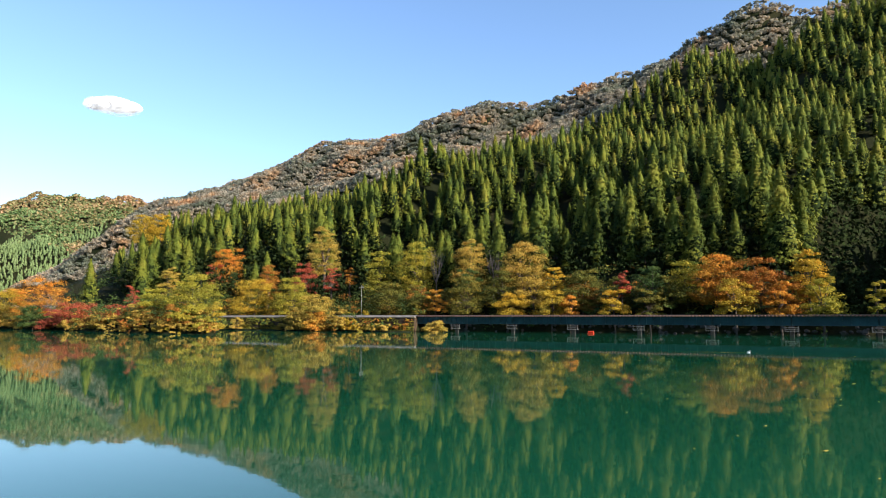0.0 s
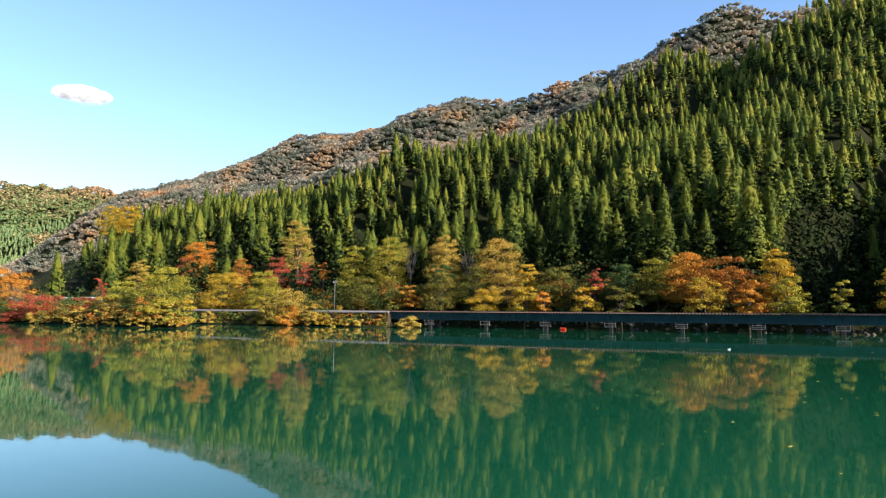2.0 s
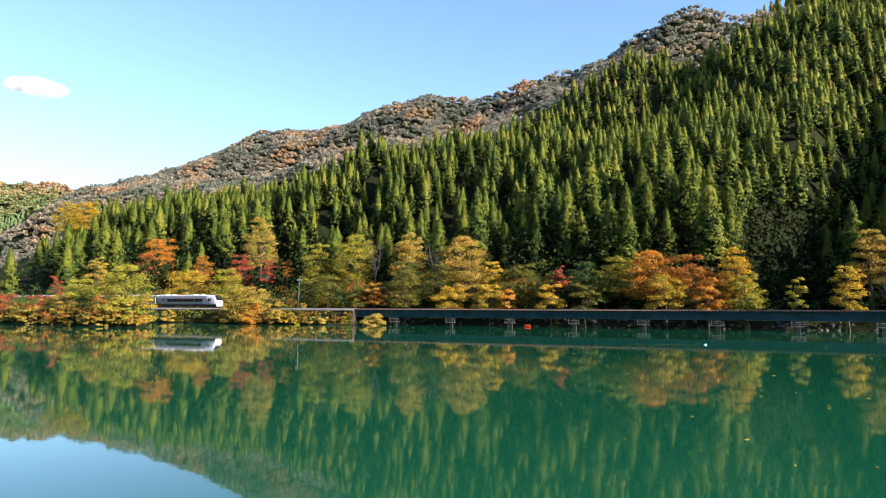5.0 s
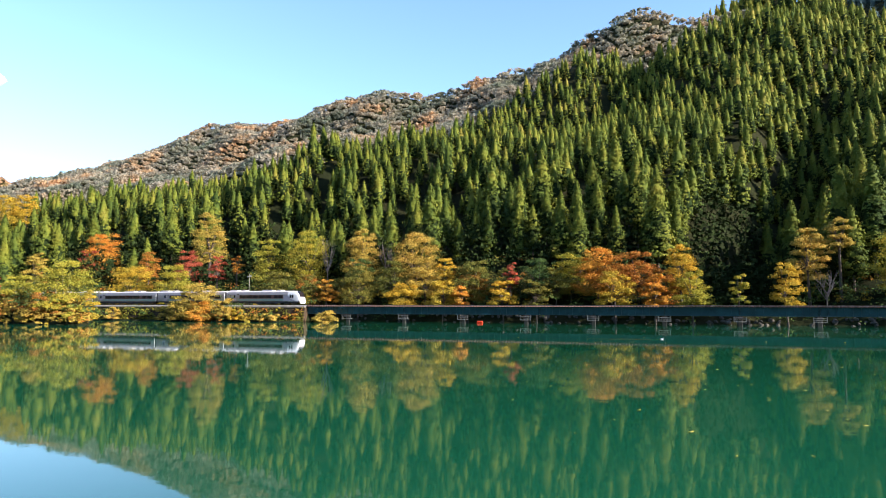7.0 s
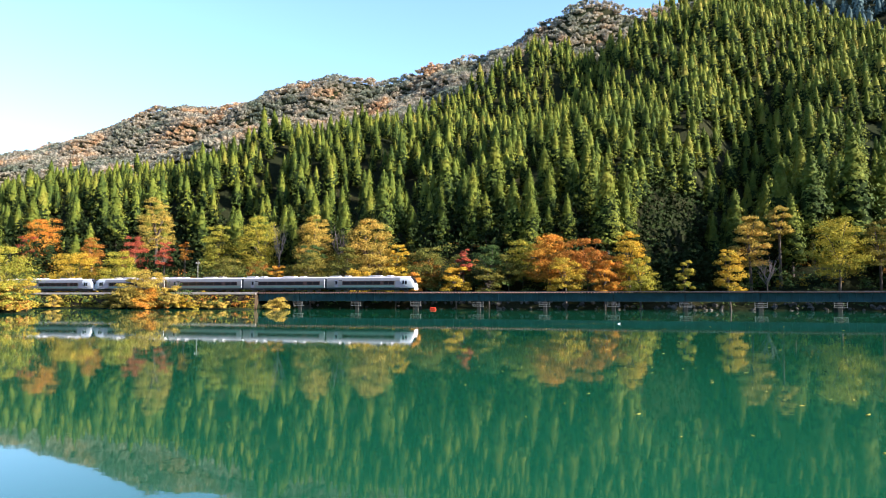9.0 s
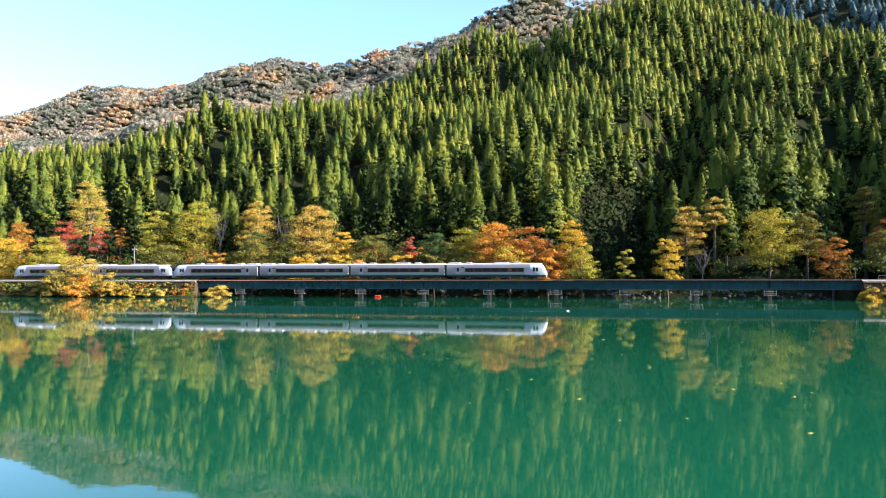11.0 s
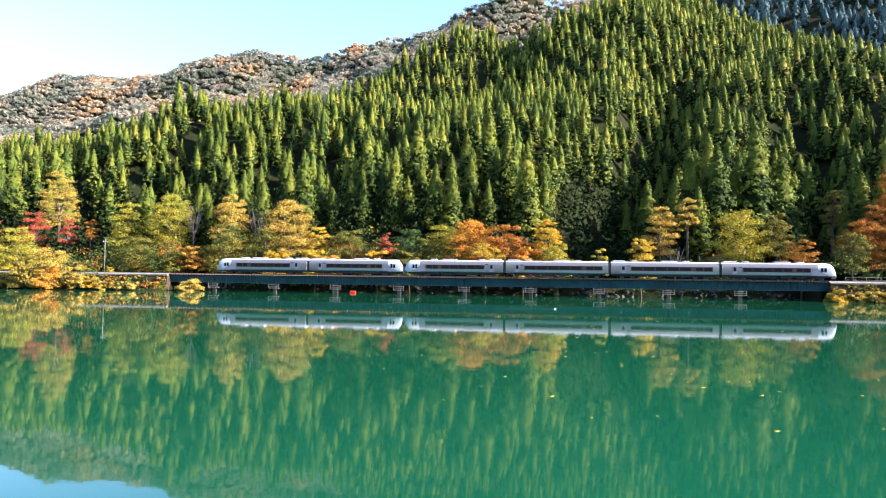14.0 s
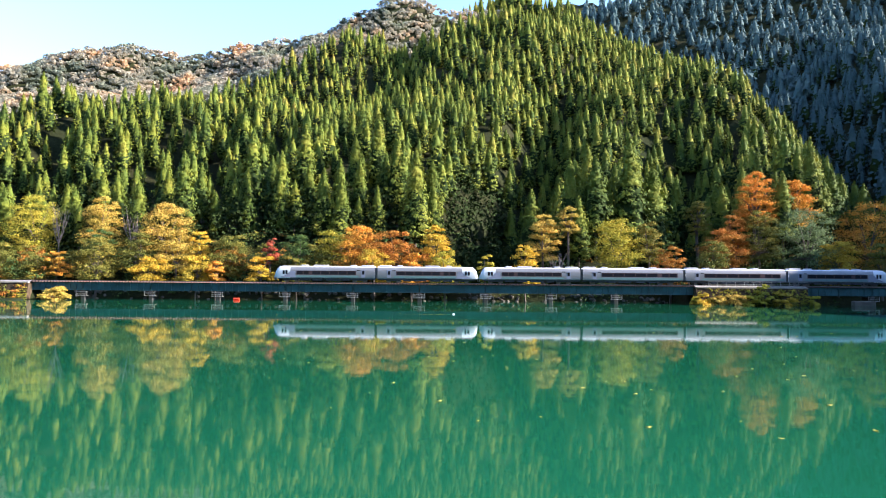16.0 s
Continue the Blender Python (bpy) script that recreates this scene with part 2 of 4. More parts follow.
def front_hill(x, y):
    yr = cedar_ridge_y(x)
    z = 4 + np.interp(x, [-270, -190, -110, -45], [0.47, 0.50, 0.56, 0.62]) * (np.minimum(y, yr) - foot_y(x)) - 0.4 * np.maximum(0, y - yr)
    z -= 0.95 * np.maximum(0, (-212 - 0.7 * (y - 138)) - x)
    z -= 0.85 * np.maximum(0, x - np.interp(y, [160, 186, 236, 300, 350, 420], [88, 100, 112, 112, 100, 70]))
    # two gullies cut into the slope
    z -= np.interp(y, [156, 170, 195, 240, 300], [1, 8, 17, 13, 0]) * np.exp(-((x - (9 + 0.36 * (y - 156))) / 13) ** 2)
    z -= np.interp(y, [158, 172, 195, 240, 290], [1, 7, 14, 12, 0]) * np.exp(-((x - (60 + 0.3 * (y - 158))) / 12) ** 2)
    return z


def back_hill(x, y):
    top = np.interp(x, [-520, -482, -414, -354, -284, -250, -183, -147, -123, -100, -71, -51, -24, 30, 90],
                    [84, 92, 112, 123, 125, 124, 136, 130, 140, 145, 148, 156, 172, 172, 105])
    steep = np.interp(x, [-284, -140, -60, 0, 60], [0.55, 0.6, 0.75, 1.0, 1.2])
    z = top - steep * np.abs(405 - y)
    return z - 0.8 * np.maximum(0, (-415 - 0.7 * (y - 225)) - x)


def far_left_hill(x, y):
    d = (x + 927) * 0.306 - (y - 493) * 0.952
    s = (x + 927) * 0.952 + (y - 493) * 0.306
    top = np.interp(s, [-300, 0, 60, 120, 180, 240, 400], [110, 135, 146, 148, 141, 128, 150])
    return top - 0.5 * np.abs(d)


def right_hill(x, y):
    near = np.minimum(4 + 1.05 * (x - 140), np.maximum(70, 60 + 0.38 * (y - 200)))
    # Unseen ridge to the east, added and sized to shade the valley and foot.
    near = np.maximum(near, np.minimum(330, 1.3 * (x - np.maximum(330, 0.68 * y + 30))) * np.interp(y, [50, 90, 150, 400, 430, 800, 1000], [0.5, 0.73, 0.8, 0.8, 1, 1, 0]))
    far = 360 - 0.75 * np.abs(y + 0.35 * (x - 300) - 820)
    return np.where(x > 60, np.maximum(np.where(x > 120, near, -50), far), far)


def ground_z(x, y):
    x, y = np.asarray(x, float), np.asarray(y, float)
    s = y - shore_y(x) + 0.8 * wobble(x, y, 25, 5)
    low = np.where((x > -121) & (x < BRIDGE_X0 + 2) & (y < 141.5), 0.7, 3.3)
    bank = np.minimum(np.clip(-0.2 + 0.75 * s, -3.5, 3.3), low)
    # the inlet between the wooded point and the wall
    inlet = (x > -160) & (x < -108) & (y < 139.2)
    bank = np.where(inlet, np.minimum(bank, np.clip(-0.9 * (x + 113 + 1.07 * (y - 106)), -3.5, 3.3)), bank)
    bank = np.where((x > -156) & (x < -108) & (y >= 139.2) & (y < 141.5), np.minimum(bank, 0.7), bank)
    hills = np.maximum.reduce([front_hill(x, y), back_hill(x, y), far_left_hill(x, y), right_hill(x, y)])
    rough = np.clip((hills - 4) / 25, 0, 1)
    hills = hills + rough * (7 * wobble(x, y, 130, 2) + 2.5 * wobble(x, y, 45, 3))
    hills -= gully(x, y, 7, 156, 50, 300, 12, 22)
    hills -= gully(x, y, 57, 158, 78, 260, 10, 14)
    hills -= gully(x, y, -30, 300, -12, 400, 16, 10)
    hills -= gully(x, y, -140, 158, -112, 240, 15, 15)
    z = np.where(s > 1, np.maximum(bank, hills), bank)
    on_land = (x < BRIDGE_X0 + 1) | ((x > BRIDGE_X1 - 1) & (x < 75)) | (x > 102)
    z = np.where(on_land & (np.abs(y - TRACK_Y) < 3.4), 3.45, z)
    # behind the retaining walls' faces the fill starts further back
    walled = ((x > -153) & (x < BRIDGE_X0 + 1)) | ((x > BRIDGE_X1 - 1) & (x < 75))
    z = np.where(walled & (y > 139.2) & (y < 143.3), np.minimum(z, 0.3), z)
    # Near bank, and an unseen hill behind the viewpoint added to block sky light.
    near = np.clip(1.9 - 0.55 * (y - 1.0), -3.5, 2.9) + np.clip(-0.6 * (y + 30), 0, 170 + 20 * wobble(x, y, 300, 9))
    # Unseen hill added to close the lake's right end.
    close = np.minimum(1.05 * (x - 140), 70)
    return np.maximum.reduce([z, near, np.where(x > 138, close, -4)])


def steps(*spans):
    """Grid lines: (from, to, step) spans joined."""
    return np.unique(np.concatenate([np.arange(a, b + s * 0.5, s) for a, b, s in spans]).round(3))


def build_ground():
    gx = steps((-2400, -600, 60), (-600, -240, 10), (-240, 120, 2), (120, 400, 8), (400, 2400, 60))
    gy = steps((-1500, -60, 60), (-60, 20, 4), (20, 100, 10), (100, 180, 1.5), (180, 460, 6), (460, 1000, 20), (1000, 3000, 100))
    X, Y = np.meshgrid(gx, gy)
    Z = ground_z(X, Y)
    n, m = X.shape
    idx = np.arange(n * m).reshape(n, m)
    faces = np.stack([idx[:-1, :-1], idx[:-1, 1:], idx[1:, 1:], idx[1:, :-1]], -1).reshape(-1, 4)
    me = mesh_of("ground", np.stack([X, Y, Z], -1).reshape(-1, 3), faces, M_GROUND)
    me.polygons.foreach_set("use_smooth", [True] * len(me.polygons))
    tagged(new("ground", me), "wooded mountain slopes with leaf litter above a lake", "ground", kind="structure")
    gx, gy = steps((-2400, 2400, 240)), steps((-80, 400, 60))
    X, Y = np.meshgrid(gx, gy)
    n, m = X.shape
    idx = np.arange(n * m).reshape(n, m)
    faces = np.stack([idx[:-1, :-1], idx[:-1, 1:], idx[1:, 1:], idx[1:, :-1]], -1).reshape(-1, 4)
    me = mesh_of("water", np.stack([X, Y, X * 0], -1).reshape(-1, 3), faces, M_WATER)
    tagged(new("water", me), "still green reservoir water mirroring the far bank", "lake", kind="structure")


build_ground()


# ---- foliage ----
def tufts(rng, centres, radius, per, size, squash=0.7, lift=0.5, inner=0.55, single=False, ruffle=0.35, outward=None):
    """Leaf clumps round each centre: small bent triangles pairs that face outwards and up. Returns verts, tris."""
    n = len(centres) * per
    c = np.repeat(centres, per, 0)
    rr = np.repeat(np.broadcast_to(radius, (len(centres),)), per)
    d = rng.normal(size=(n, 3))
    d /= np.linalg.norm(d, axis=1)[:, None]
    d[:, 2] = np.where(d[:, 2] < -0.35, -d[:, 2], d[:, 2])
    p = c + d * (rr * rng.uniform(inner, 1.0, n))[:, None] * np.array([1, 1, squash])
    nor = d + np.array([0, 0, lift]) + rng.normal(size=(n, 3)) * ruffle
    if outward is not None:
        nor += np.repeat(outward, per, 0) - 0.45 * d
    nor /= np.linalg.norm(nor, axis=1)[:, None]
    u = np.cross(nor, rng.normal(size=(n, 3)))
    u /= np.linalg.norm(u, axis=1)[:, None]
    v = np.cross(nor, u)
    s = (np.broadcast_to(size, (n,)) * rng.uniform(0.6, 1.35, n))[:, None]
    quad = np.stack([p - u * s * 0.55, p - v * s * 0.4 - nor * s * 0.12, p + u * s * 0.6 - nor * s * 0.2, p + v * s * 0.42 - nor * s * 0.1], 1)
    if single:
        return np.stack([p - u * s * 0.62, p - v * s * 0.5 + u * s * 0.3, p + v * s * 0.5 + u * s * 0.36 - nor * s * 0.15], 1).reshape(-1, 3), np.arange(n * 3).reshape(-1, 3)
    verts = quad.reshape(-1, 3)
    i = np.arange(n)[:, None] * 4
    tris = np.concatenate([i + np.array([[0, 1, 2]]), i + np.array([[0, 2, 3]])], 1).reshape(-1, 3)
    return verts, tris


def cedar_arrays(rng, boughs, per, size, height=20.0, radius=3.8, bare=0.12, rings=5, single=True):
    """The crown of a cedar: boughs in a spiral on a narrow, blunt cone, each a drooping tuft, round a dense core."""
    k = np.arange(boughs)
    w = ((k + rng.uniform(0, 1, boughs)) / boughs) ** 1.12
    u = bare + (1 - bare) * w

    def girth(q):
        return radius * np.minimum(1.0, 0.75 + 1.2 * q) * (1 - q ** 1.3) ** 0.78 + 0.1

    r = girth(w) * rng.uniform(0.66, 1.14, boughs)
    a = k * 2.39996 + rng.uniform(-0.5, 0.5, boughs)
    puff = np.clip(0.46 * girth(w), 0.3, 1.05)
    rad = np.maximum(0, r - puff * 0.6)
    c = np.stack([rad * np.cos(a), rad * np.sin(a), height * u - 0.2 * rad], 1)
    out = np.stack([np.cos(a), np.sin(a), 0 * a + 0.25], 1) * 0.9
    v, f = tufts(rng, c, puff, per, size * np.repeat(np.interp(w, [0, 0.7, 1], [1.1, 0.95, 0.6]), per), 0.8, 0.15, 0.3, single, 0.2, out)
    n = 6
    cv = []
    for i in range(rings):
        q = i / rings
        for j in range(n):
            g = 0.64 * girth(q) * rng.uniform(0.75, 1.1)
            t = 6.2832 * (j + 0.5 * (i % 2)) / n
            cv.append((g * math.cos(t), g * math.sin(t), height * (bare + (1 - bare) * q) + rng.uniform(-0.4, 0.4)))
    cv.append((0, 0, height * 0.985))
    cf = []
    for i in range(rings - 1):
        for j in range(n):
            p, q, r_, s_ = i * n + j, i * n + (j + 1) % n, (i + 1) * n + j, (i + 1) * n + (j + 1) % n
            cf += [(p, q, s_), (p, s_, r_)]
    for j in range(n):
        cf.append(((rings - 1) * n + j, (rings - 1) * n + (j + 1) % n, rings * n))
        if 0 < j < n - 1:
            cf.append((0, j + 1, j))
    # Lower core faces get the dark colour, as painted shade inside the crown.
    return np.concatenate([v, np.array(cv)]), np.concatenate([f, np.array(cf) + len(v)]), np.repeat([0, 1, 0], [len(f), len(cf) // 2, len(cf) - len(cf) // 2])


def forest(name, xs, ys, heights, protos, material, label, category, seed):
    """Many crowns in one mesh, each turned and scaled, standing on the ground."""
    rng = np.random.RandomState(seed)
    zs = ground_z(xs, ys)
    V, F, I, off = [], [], [], 0
    pick = rng.randint(0, len(protos), len(xs))
    for i, (pv, pf, inner) in enumerate(protos):
        s = np.where(pick == i)[0]
        if not len(s):
            continue
        a = rng.uniform(0, 6.283, len(s))
        sc = heights[s] / 20.0
        wd = sc * rng.uniform(0.9, 1.15, len(s))
        ca, sa = np.cos(a), np.sin(a)
        x = (pv[None, :, 0] * ca[:, None] - pv[None, :, 1] * sa[:, None]) * wd[:, None] + xs[s][:, None]
        y = (pv[None, :, 0] * sa[:, None] + pv[None, :, 1] * ca[:, None]) * wd[:, None] + ys[s][:, None]
        z = pv[None, :, 2] * sc[:, None] + zs[s][:, None]
        V.append(np.stack([x, y, z], -1).reshape(-1, 3))
        F.append((pf[None] + (np.arange(len(s)) * len(pv))[:, None, None] + off).reshape(-1, 3))
        I.append(np.tile(inner, len(s)))
        off += len(pv) * len(s)
    ob = new(name, mesh_of(name, np.concatenate(V), np.concatenate(F), material, np.concatenate(I)))
    return tagged(ob, label, category, kind="stuff")


def scatter(rng, x0, x1, y0, y1, step, jitter=0.42):
    X, Y = np.meshgrid(np.arange(x0, x1, step), np.arange(y0, y1, step))
    X, Y = X.ravel(), Y.ravel()
    X = X + (np.round(Y / step) % 2) * step * 0.5
    return X + rng.uniform(-jitter, jitter, len(X)) * step, Y + rng.uniform(-jitter, jitter, len(Y)) * step


def in_front_wood(x, y):
    """Where the cedar plantation grows."""
    ok = (y > foot_y(x) + np.interp(x, [-170, -120, -5, 12], [4, 9, 9, 4])) & (y < cedar_ridge_y(x) + 10)
    ok &= x > -214 - 0.7 * (y - 138)
    ok &= front_hill(x, y) > np.maximum(back_hill(x, y), 3.0)
    open1 = np.abs(x - (9 + 0.12 * (y - 156))) < np.interp(y, [156, 185, 206, 218], [8.5, 10.5, 9, 0])
    open2 = np.abs(x - (57 + 0.2 * (y - 158))) < np.interp(y, [158, 180, 200], [5, 4, 0])
    open3 = np.abs(x - (-133 + 0.15 * (y - 158))) < np.interp(y, [158, 182, 196], [17, 17, 0])
    return ok & ~open1 & ~open2 & ~open3


def build_cedars():
    rng = np.random.RandomState(11)
    x, y = scatter(rng, -290, 150, 140, 456, 4.9, 0.48)
    xb, yb = scatter(rng, -290, 150, 140, 240, 6.4, 0.46)
    lower, upper = yb - foot_y(xb) < 48, y - foot_y(x) >= 48
    x, y = np.concatenate([xb[lower], x[upper]]), np.concatenate([yb[lower], y[upper]])
    keep = in_front_wood(x, y)
    for rows in TREES.values():
        for tx, ty, top, width in rows:
            side = np.clip((-100 - tx) * 0.09, 0, 6)
            keep &= np.hypot(x - tx - side, (y - ty + 5) * 0.75) > max(4.0, width * 0.62)
    x, y = x[keep], y[keep]
    # a close, tall stand right of the gully
    xd, yd = scatter(rng, 14, 122, 160, 200, 5.4, 0.45)
    close = in_front_wood(xd, yd)
    for rows in TREES.values():
        for tx, ty, top, width in rows:
            close &= np.hypot(xd - tx, (yd - ty + 4) * 0.75) > max(3.0, width * 0.55)
    sparse = (x > 14) & (y < 200)
    x, y = np.concatenate([x[~sparse], xd[close]]), np.concatenate([y[~sparse], yd[close]])
    # the edge of the plantation is open at its west end and right of the gully
    front = y - foot_y(x)
    open_edge = ((x < -85) & (front < 34)) | ((x > 12) & (front < 52))
    stay = ~open_edge | (rng.uniform(0, 1, len(x)) > np.where(x < 0, 0.42, 0.5))
    x, y, front = x[stay], y[stay], front[stay]
    h = (rng.normal(1, 0.2, len(x)) * (23.5 - 13.5 * np.clip(front / 85, 0, 1) ** 0.6) * np.interp(x, [-230, -180, 0, 16, 22, 48, 60], [0.78, 0.95, 1, 1.05, 1.22, 1.2, 1.05])).clip(7, 31)
    order = np.argsort(front)
    near, rest = order[:130], order[130:]
    # the front rows, each a tree of its own
    protos = []
    for k in range(6):
        pr = np.random.RandomState(100 + k)
        root = tagged(new("cedar_tree"), "tall narrow cedar with dense dark green boughs", "cedar tree", "cedars at the foot of the slope")
        bm = bmesh.new()
        tube(bm, (0, 0, -0.8), (0, 0, 9), 0.3, 0.22)
        tube(bm, (0, 0, 9), (0, 0, 19), 0.2, 0.04, 6)
        for j in range(8):
            a, z = pr.uniform(0, 6.28), pr.uniform(3.2, 14)
            ln = pr.uniform(0.8, 1.8)
            tube(bm, (0, 0, z), (ln * math.cos(a), ln * math.sin(a), z - 0.2), 0.06, 0.02, 4)
        part("trunk", bm, M_BARK, root)
        v, f, inner = cedar_arrays(pr, 180, 18, 0.44, radius=3.9, bare=pr.uniform(0.16, 0.3), rings=8)
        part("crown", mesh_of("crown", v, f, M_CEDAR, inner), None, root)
        protos.append(root)
    zs = ground_z(x[near], y[near])
    for n, i in enumerate(near):
        s = h[i] / 20
        m = Matrix.LocRotScale((x[i], y[i], zs[n] - 0.1), Euler((0, 0, rng.uniform(0, 6.28))), (s * rng.uniform(0.85, 1.08),) * 2 + (s,))
        if n < 6:
            protos[n].matrix_basis = m
        else:
            src = protos[n % 6]
            held = src.matrix_basis.copy()
            src.matrix_basis = Matrix()
            copy_thing(src, m)
            src.matrix_basis = held
    # the rest of the slope
    mid = rest[front[rest] < 90]
    far = rest[front[rest] >= 90]
    pm = [cedar_arrays(np.random.RandomState(200 + k), 90, 8, 0.74, radius=4.3, bare=0.16) for k in range(6)]
    pf = [cedar_arrays(np.random.RandomState(300 + k), 46, 6, 1.1, radius=4.6, rings=4, bare=0.12) for k in range(6)]
    forest("cedar_wood", x[mid], y[mid], h[mid], pm, M_CEDAR, "dense cedar plantation on the lower mountain slope", "forest", 1)
    forest("cedar_wood", x[far], y[far], h[far], pf, M_CEDAR, "dense cedar plantation climbing to the ridge", "forest", 2)
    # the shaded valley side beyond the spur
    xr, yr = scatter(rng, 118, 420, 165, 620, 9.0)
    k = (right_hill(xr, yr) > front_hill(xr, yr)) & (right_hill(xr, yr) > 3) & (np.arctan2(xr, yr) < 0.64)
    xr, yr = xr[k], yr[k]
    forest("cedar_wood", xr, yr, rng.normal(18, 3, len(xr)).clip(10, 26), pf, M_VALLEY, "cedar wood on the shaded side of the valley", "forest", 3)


def woods_arrays(seed, lumps, per, size):
    """A round broadleaf crown for far woods, 20 units high in the same measure as the cedars."""
    rng = np.random.RandomState(seed)
    d = rng.normal(size=(lumps, 3))
    d /= np.linalg.norm(d, axis=1)[:, None]
    d[:, 2] = np.abs(d[:, 2]) * 0.9
    c = d * np.array([8.5, 8.5, 8.0]) * rng.uniform(0.5, 1, (lumps, 1)) + np.array([0, 0, 9.5])
    c[:, 2] -= 3.5
    v, f = tufts(rng, c, 4.6, per, size, 0.8, 0.4, 0.3, True)
    return v, f, np.zeros(len(f), int)


def build_far_woods():
    rng = np.random.RandomState(21)
    pw = [woods_arrays(400 + k, 9, 6, 4.4) for k in range(5)]
    x, y = scatter(rng, -560, 120, 230, 410, 3.2, 0.5)
    bh = back_hill(x, y)
    k = (bh > front_hill(x, y) - 1) & (bh > 6) & (bh > far_left_hill(x, y))
    x, y = x[k], y[k]
    forest("mixed_wood", x, y, rng.normal(4.7, 0.6, len(x)).clip(3.2, 6.5), pw, M_WOODS, "mixed wood in rust and green autumn colours on the ridge", "forest", 4)
    pc = [cedar_arrays(np.random.RandomState(450 + k), 13, 3, 3.6, radius=6.0, rings=3) for k in range(4)]
    pc = [(v, f, inner * 0) for v, f, inner in pc]
    small = [cedar_arrays(np.random.RandomState(470 + k), 9, 1, 5.5, radius=6.5, rings=2, bare=0.05) for k in range(5)]
    small = [(v, f, inner * 0) for v, f, inner in small]
    pwf = [woods_arrays(430 + k, 5, 5, 6.5) for k in range(4)]
    x, y = scatter(rng, -1150, -420, 330, 760, 3.7, 0.5)
    fh = far_left_hill(x, y)
    k = (fh > back_hill(x, y)) & (fh > 5) & ((x + 927) * 0.306 - (y - 493) * 0.952 > -12) & (np.abs(np.arctan2(x, y) + 0.95) < 0.16)
    x, y, fh = x[k], y[k], fh[k]
    brown = (0.8 * wobble(x, y, 160, 12) + 0.02 * (fh - 90) + (x + 830) / 260 + rng.normal(0, 0.12, len(x))) > 0.25
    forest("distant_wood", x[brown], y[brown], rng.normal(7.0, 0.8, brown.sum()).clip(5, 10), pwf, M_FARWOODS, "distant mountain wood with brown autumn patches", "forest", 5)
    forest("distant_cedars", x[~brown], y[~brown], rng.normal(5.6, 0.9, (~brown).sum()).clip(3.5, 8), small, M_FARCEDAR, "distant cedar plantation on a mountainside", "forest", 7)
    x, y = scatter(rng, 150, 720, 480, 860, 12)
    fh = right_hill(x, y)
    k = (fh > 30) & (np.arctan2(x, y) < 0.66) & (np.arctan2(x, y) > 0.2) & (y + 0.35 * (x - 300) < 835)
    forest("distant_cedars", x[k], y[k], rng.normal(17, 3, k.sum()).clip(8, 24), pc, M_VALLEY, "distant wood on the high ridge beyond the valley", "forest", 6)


def autumn_tree(seed, x, y, top, width, species, label):
    """A broadleaf tree: forked trunk, limbs and flat sprays of leaves on each limb."""
    rng = np.random.RandomState(seed)
    z0 = float(ground_z(x, y))
    z0 = max(z0, 0.0)
    h = max(top - z0, 2.2)
    w = width * (0.52 if y > 145 else 0.44)
    shrub = h < 6.5
    root = tagged(new("shrub" if shrub else "autumn_tree"), label, "shrub" if shrub else "tree", "autumn trees along the bank")
    root.location = (x, y, z0 - 0.15)
    # crown occupies the upper part
    ch = min(h * 0.92, max(width * 0.9, min(h * 0.74, width * 1.3)))
    if shrub:
        ch = h * 0.95
    if y > 150 and BRIDGE_X0 < x < BRIDGE_X1:
        ch = max(2.5, min(ch, top - 3.9))
    cz = h - ch
    # flat sprays in tiers, widest below the middle, with open gaps between the tiers
    tiers = int(np.clip(round(ch / 1.75), 2, 7))
    C, rad = [], []
    for i in range(tiers):
        u = (i + 0.5) / tiers
        reach = w * math.sqrt(max(0.05, 1 - ((u - 0.34) / 0.74) ** 2))
        number = max(3, int(7.5 * reach / max(w, 0.1) * min(1.4, 0.6 + w / 8)))
        turn = rng.uniform(0, 6.28)
        for j in range(number):
            a = turn + 6.2832 * (j + rng.uniform(-0.3, 0.3)) / number
            r = reach * rng.uniform(0.4, 0.82)
            C.append((r * math.cos(a), r * math.sin(a), cz + ch * (u + rng.uniform(-0.5, 0.5) / tiers) - 0.1 * r))
            rad.append(np.clip(reach * rng.uniform(0.3, 0.5), 0.5, 2.6))
        C.append((rng.uniform(-0.2, 0.2) * reach, rng.uniform(-0.2, 0.2) * reach, cz + ch * min(0.97, u + 0.03)))
        rad.append(np.clip(reach * 0.42, 0.5, 2.4))
    C, rad = np.array(C), np.array(rad)
    lobes = len(C)
    bm = bmesh.new()
    tr = max(0.09, h * 0.016)
    fork = cz + ch * 0.18
    lean = Vector((rng.uniform(-0.5, 0.5), rng.uniform(-0.3, 0.3), fork))
    tube(bm, (0, 0, -0.5), lean, tr * 1.3, tr * 0.9, 8)
    for c in C[:: max(1, lobes // 12)]:
        mid = lean.lerp(Vector(c), 0.5) + Vector((0, 0, 0.08 * ch))
        tube(bm, lean, mid, tr * 0.55, tr * 0.35, 5)
        tube(bm, mid, c, tr * 0.35, tr * 0.1, 5)
    part("trunk", bm, M_BARK, root)
    per = int(np.clip(11500 / lobes * (0.3 + 0.7 * min(1, width * ch / 130)), 70, 260))
    v, f = tufts(rng, C, rad, per, 0.25 if width > 6 else 0.23, 0.6, 0.5, 0.15, True, 0.5)
    part("crown", mesh_of("crown", v, f, LEAF[species]), None, root)
    return root


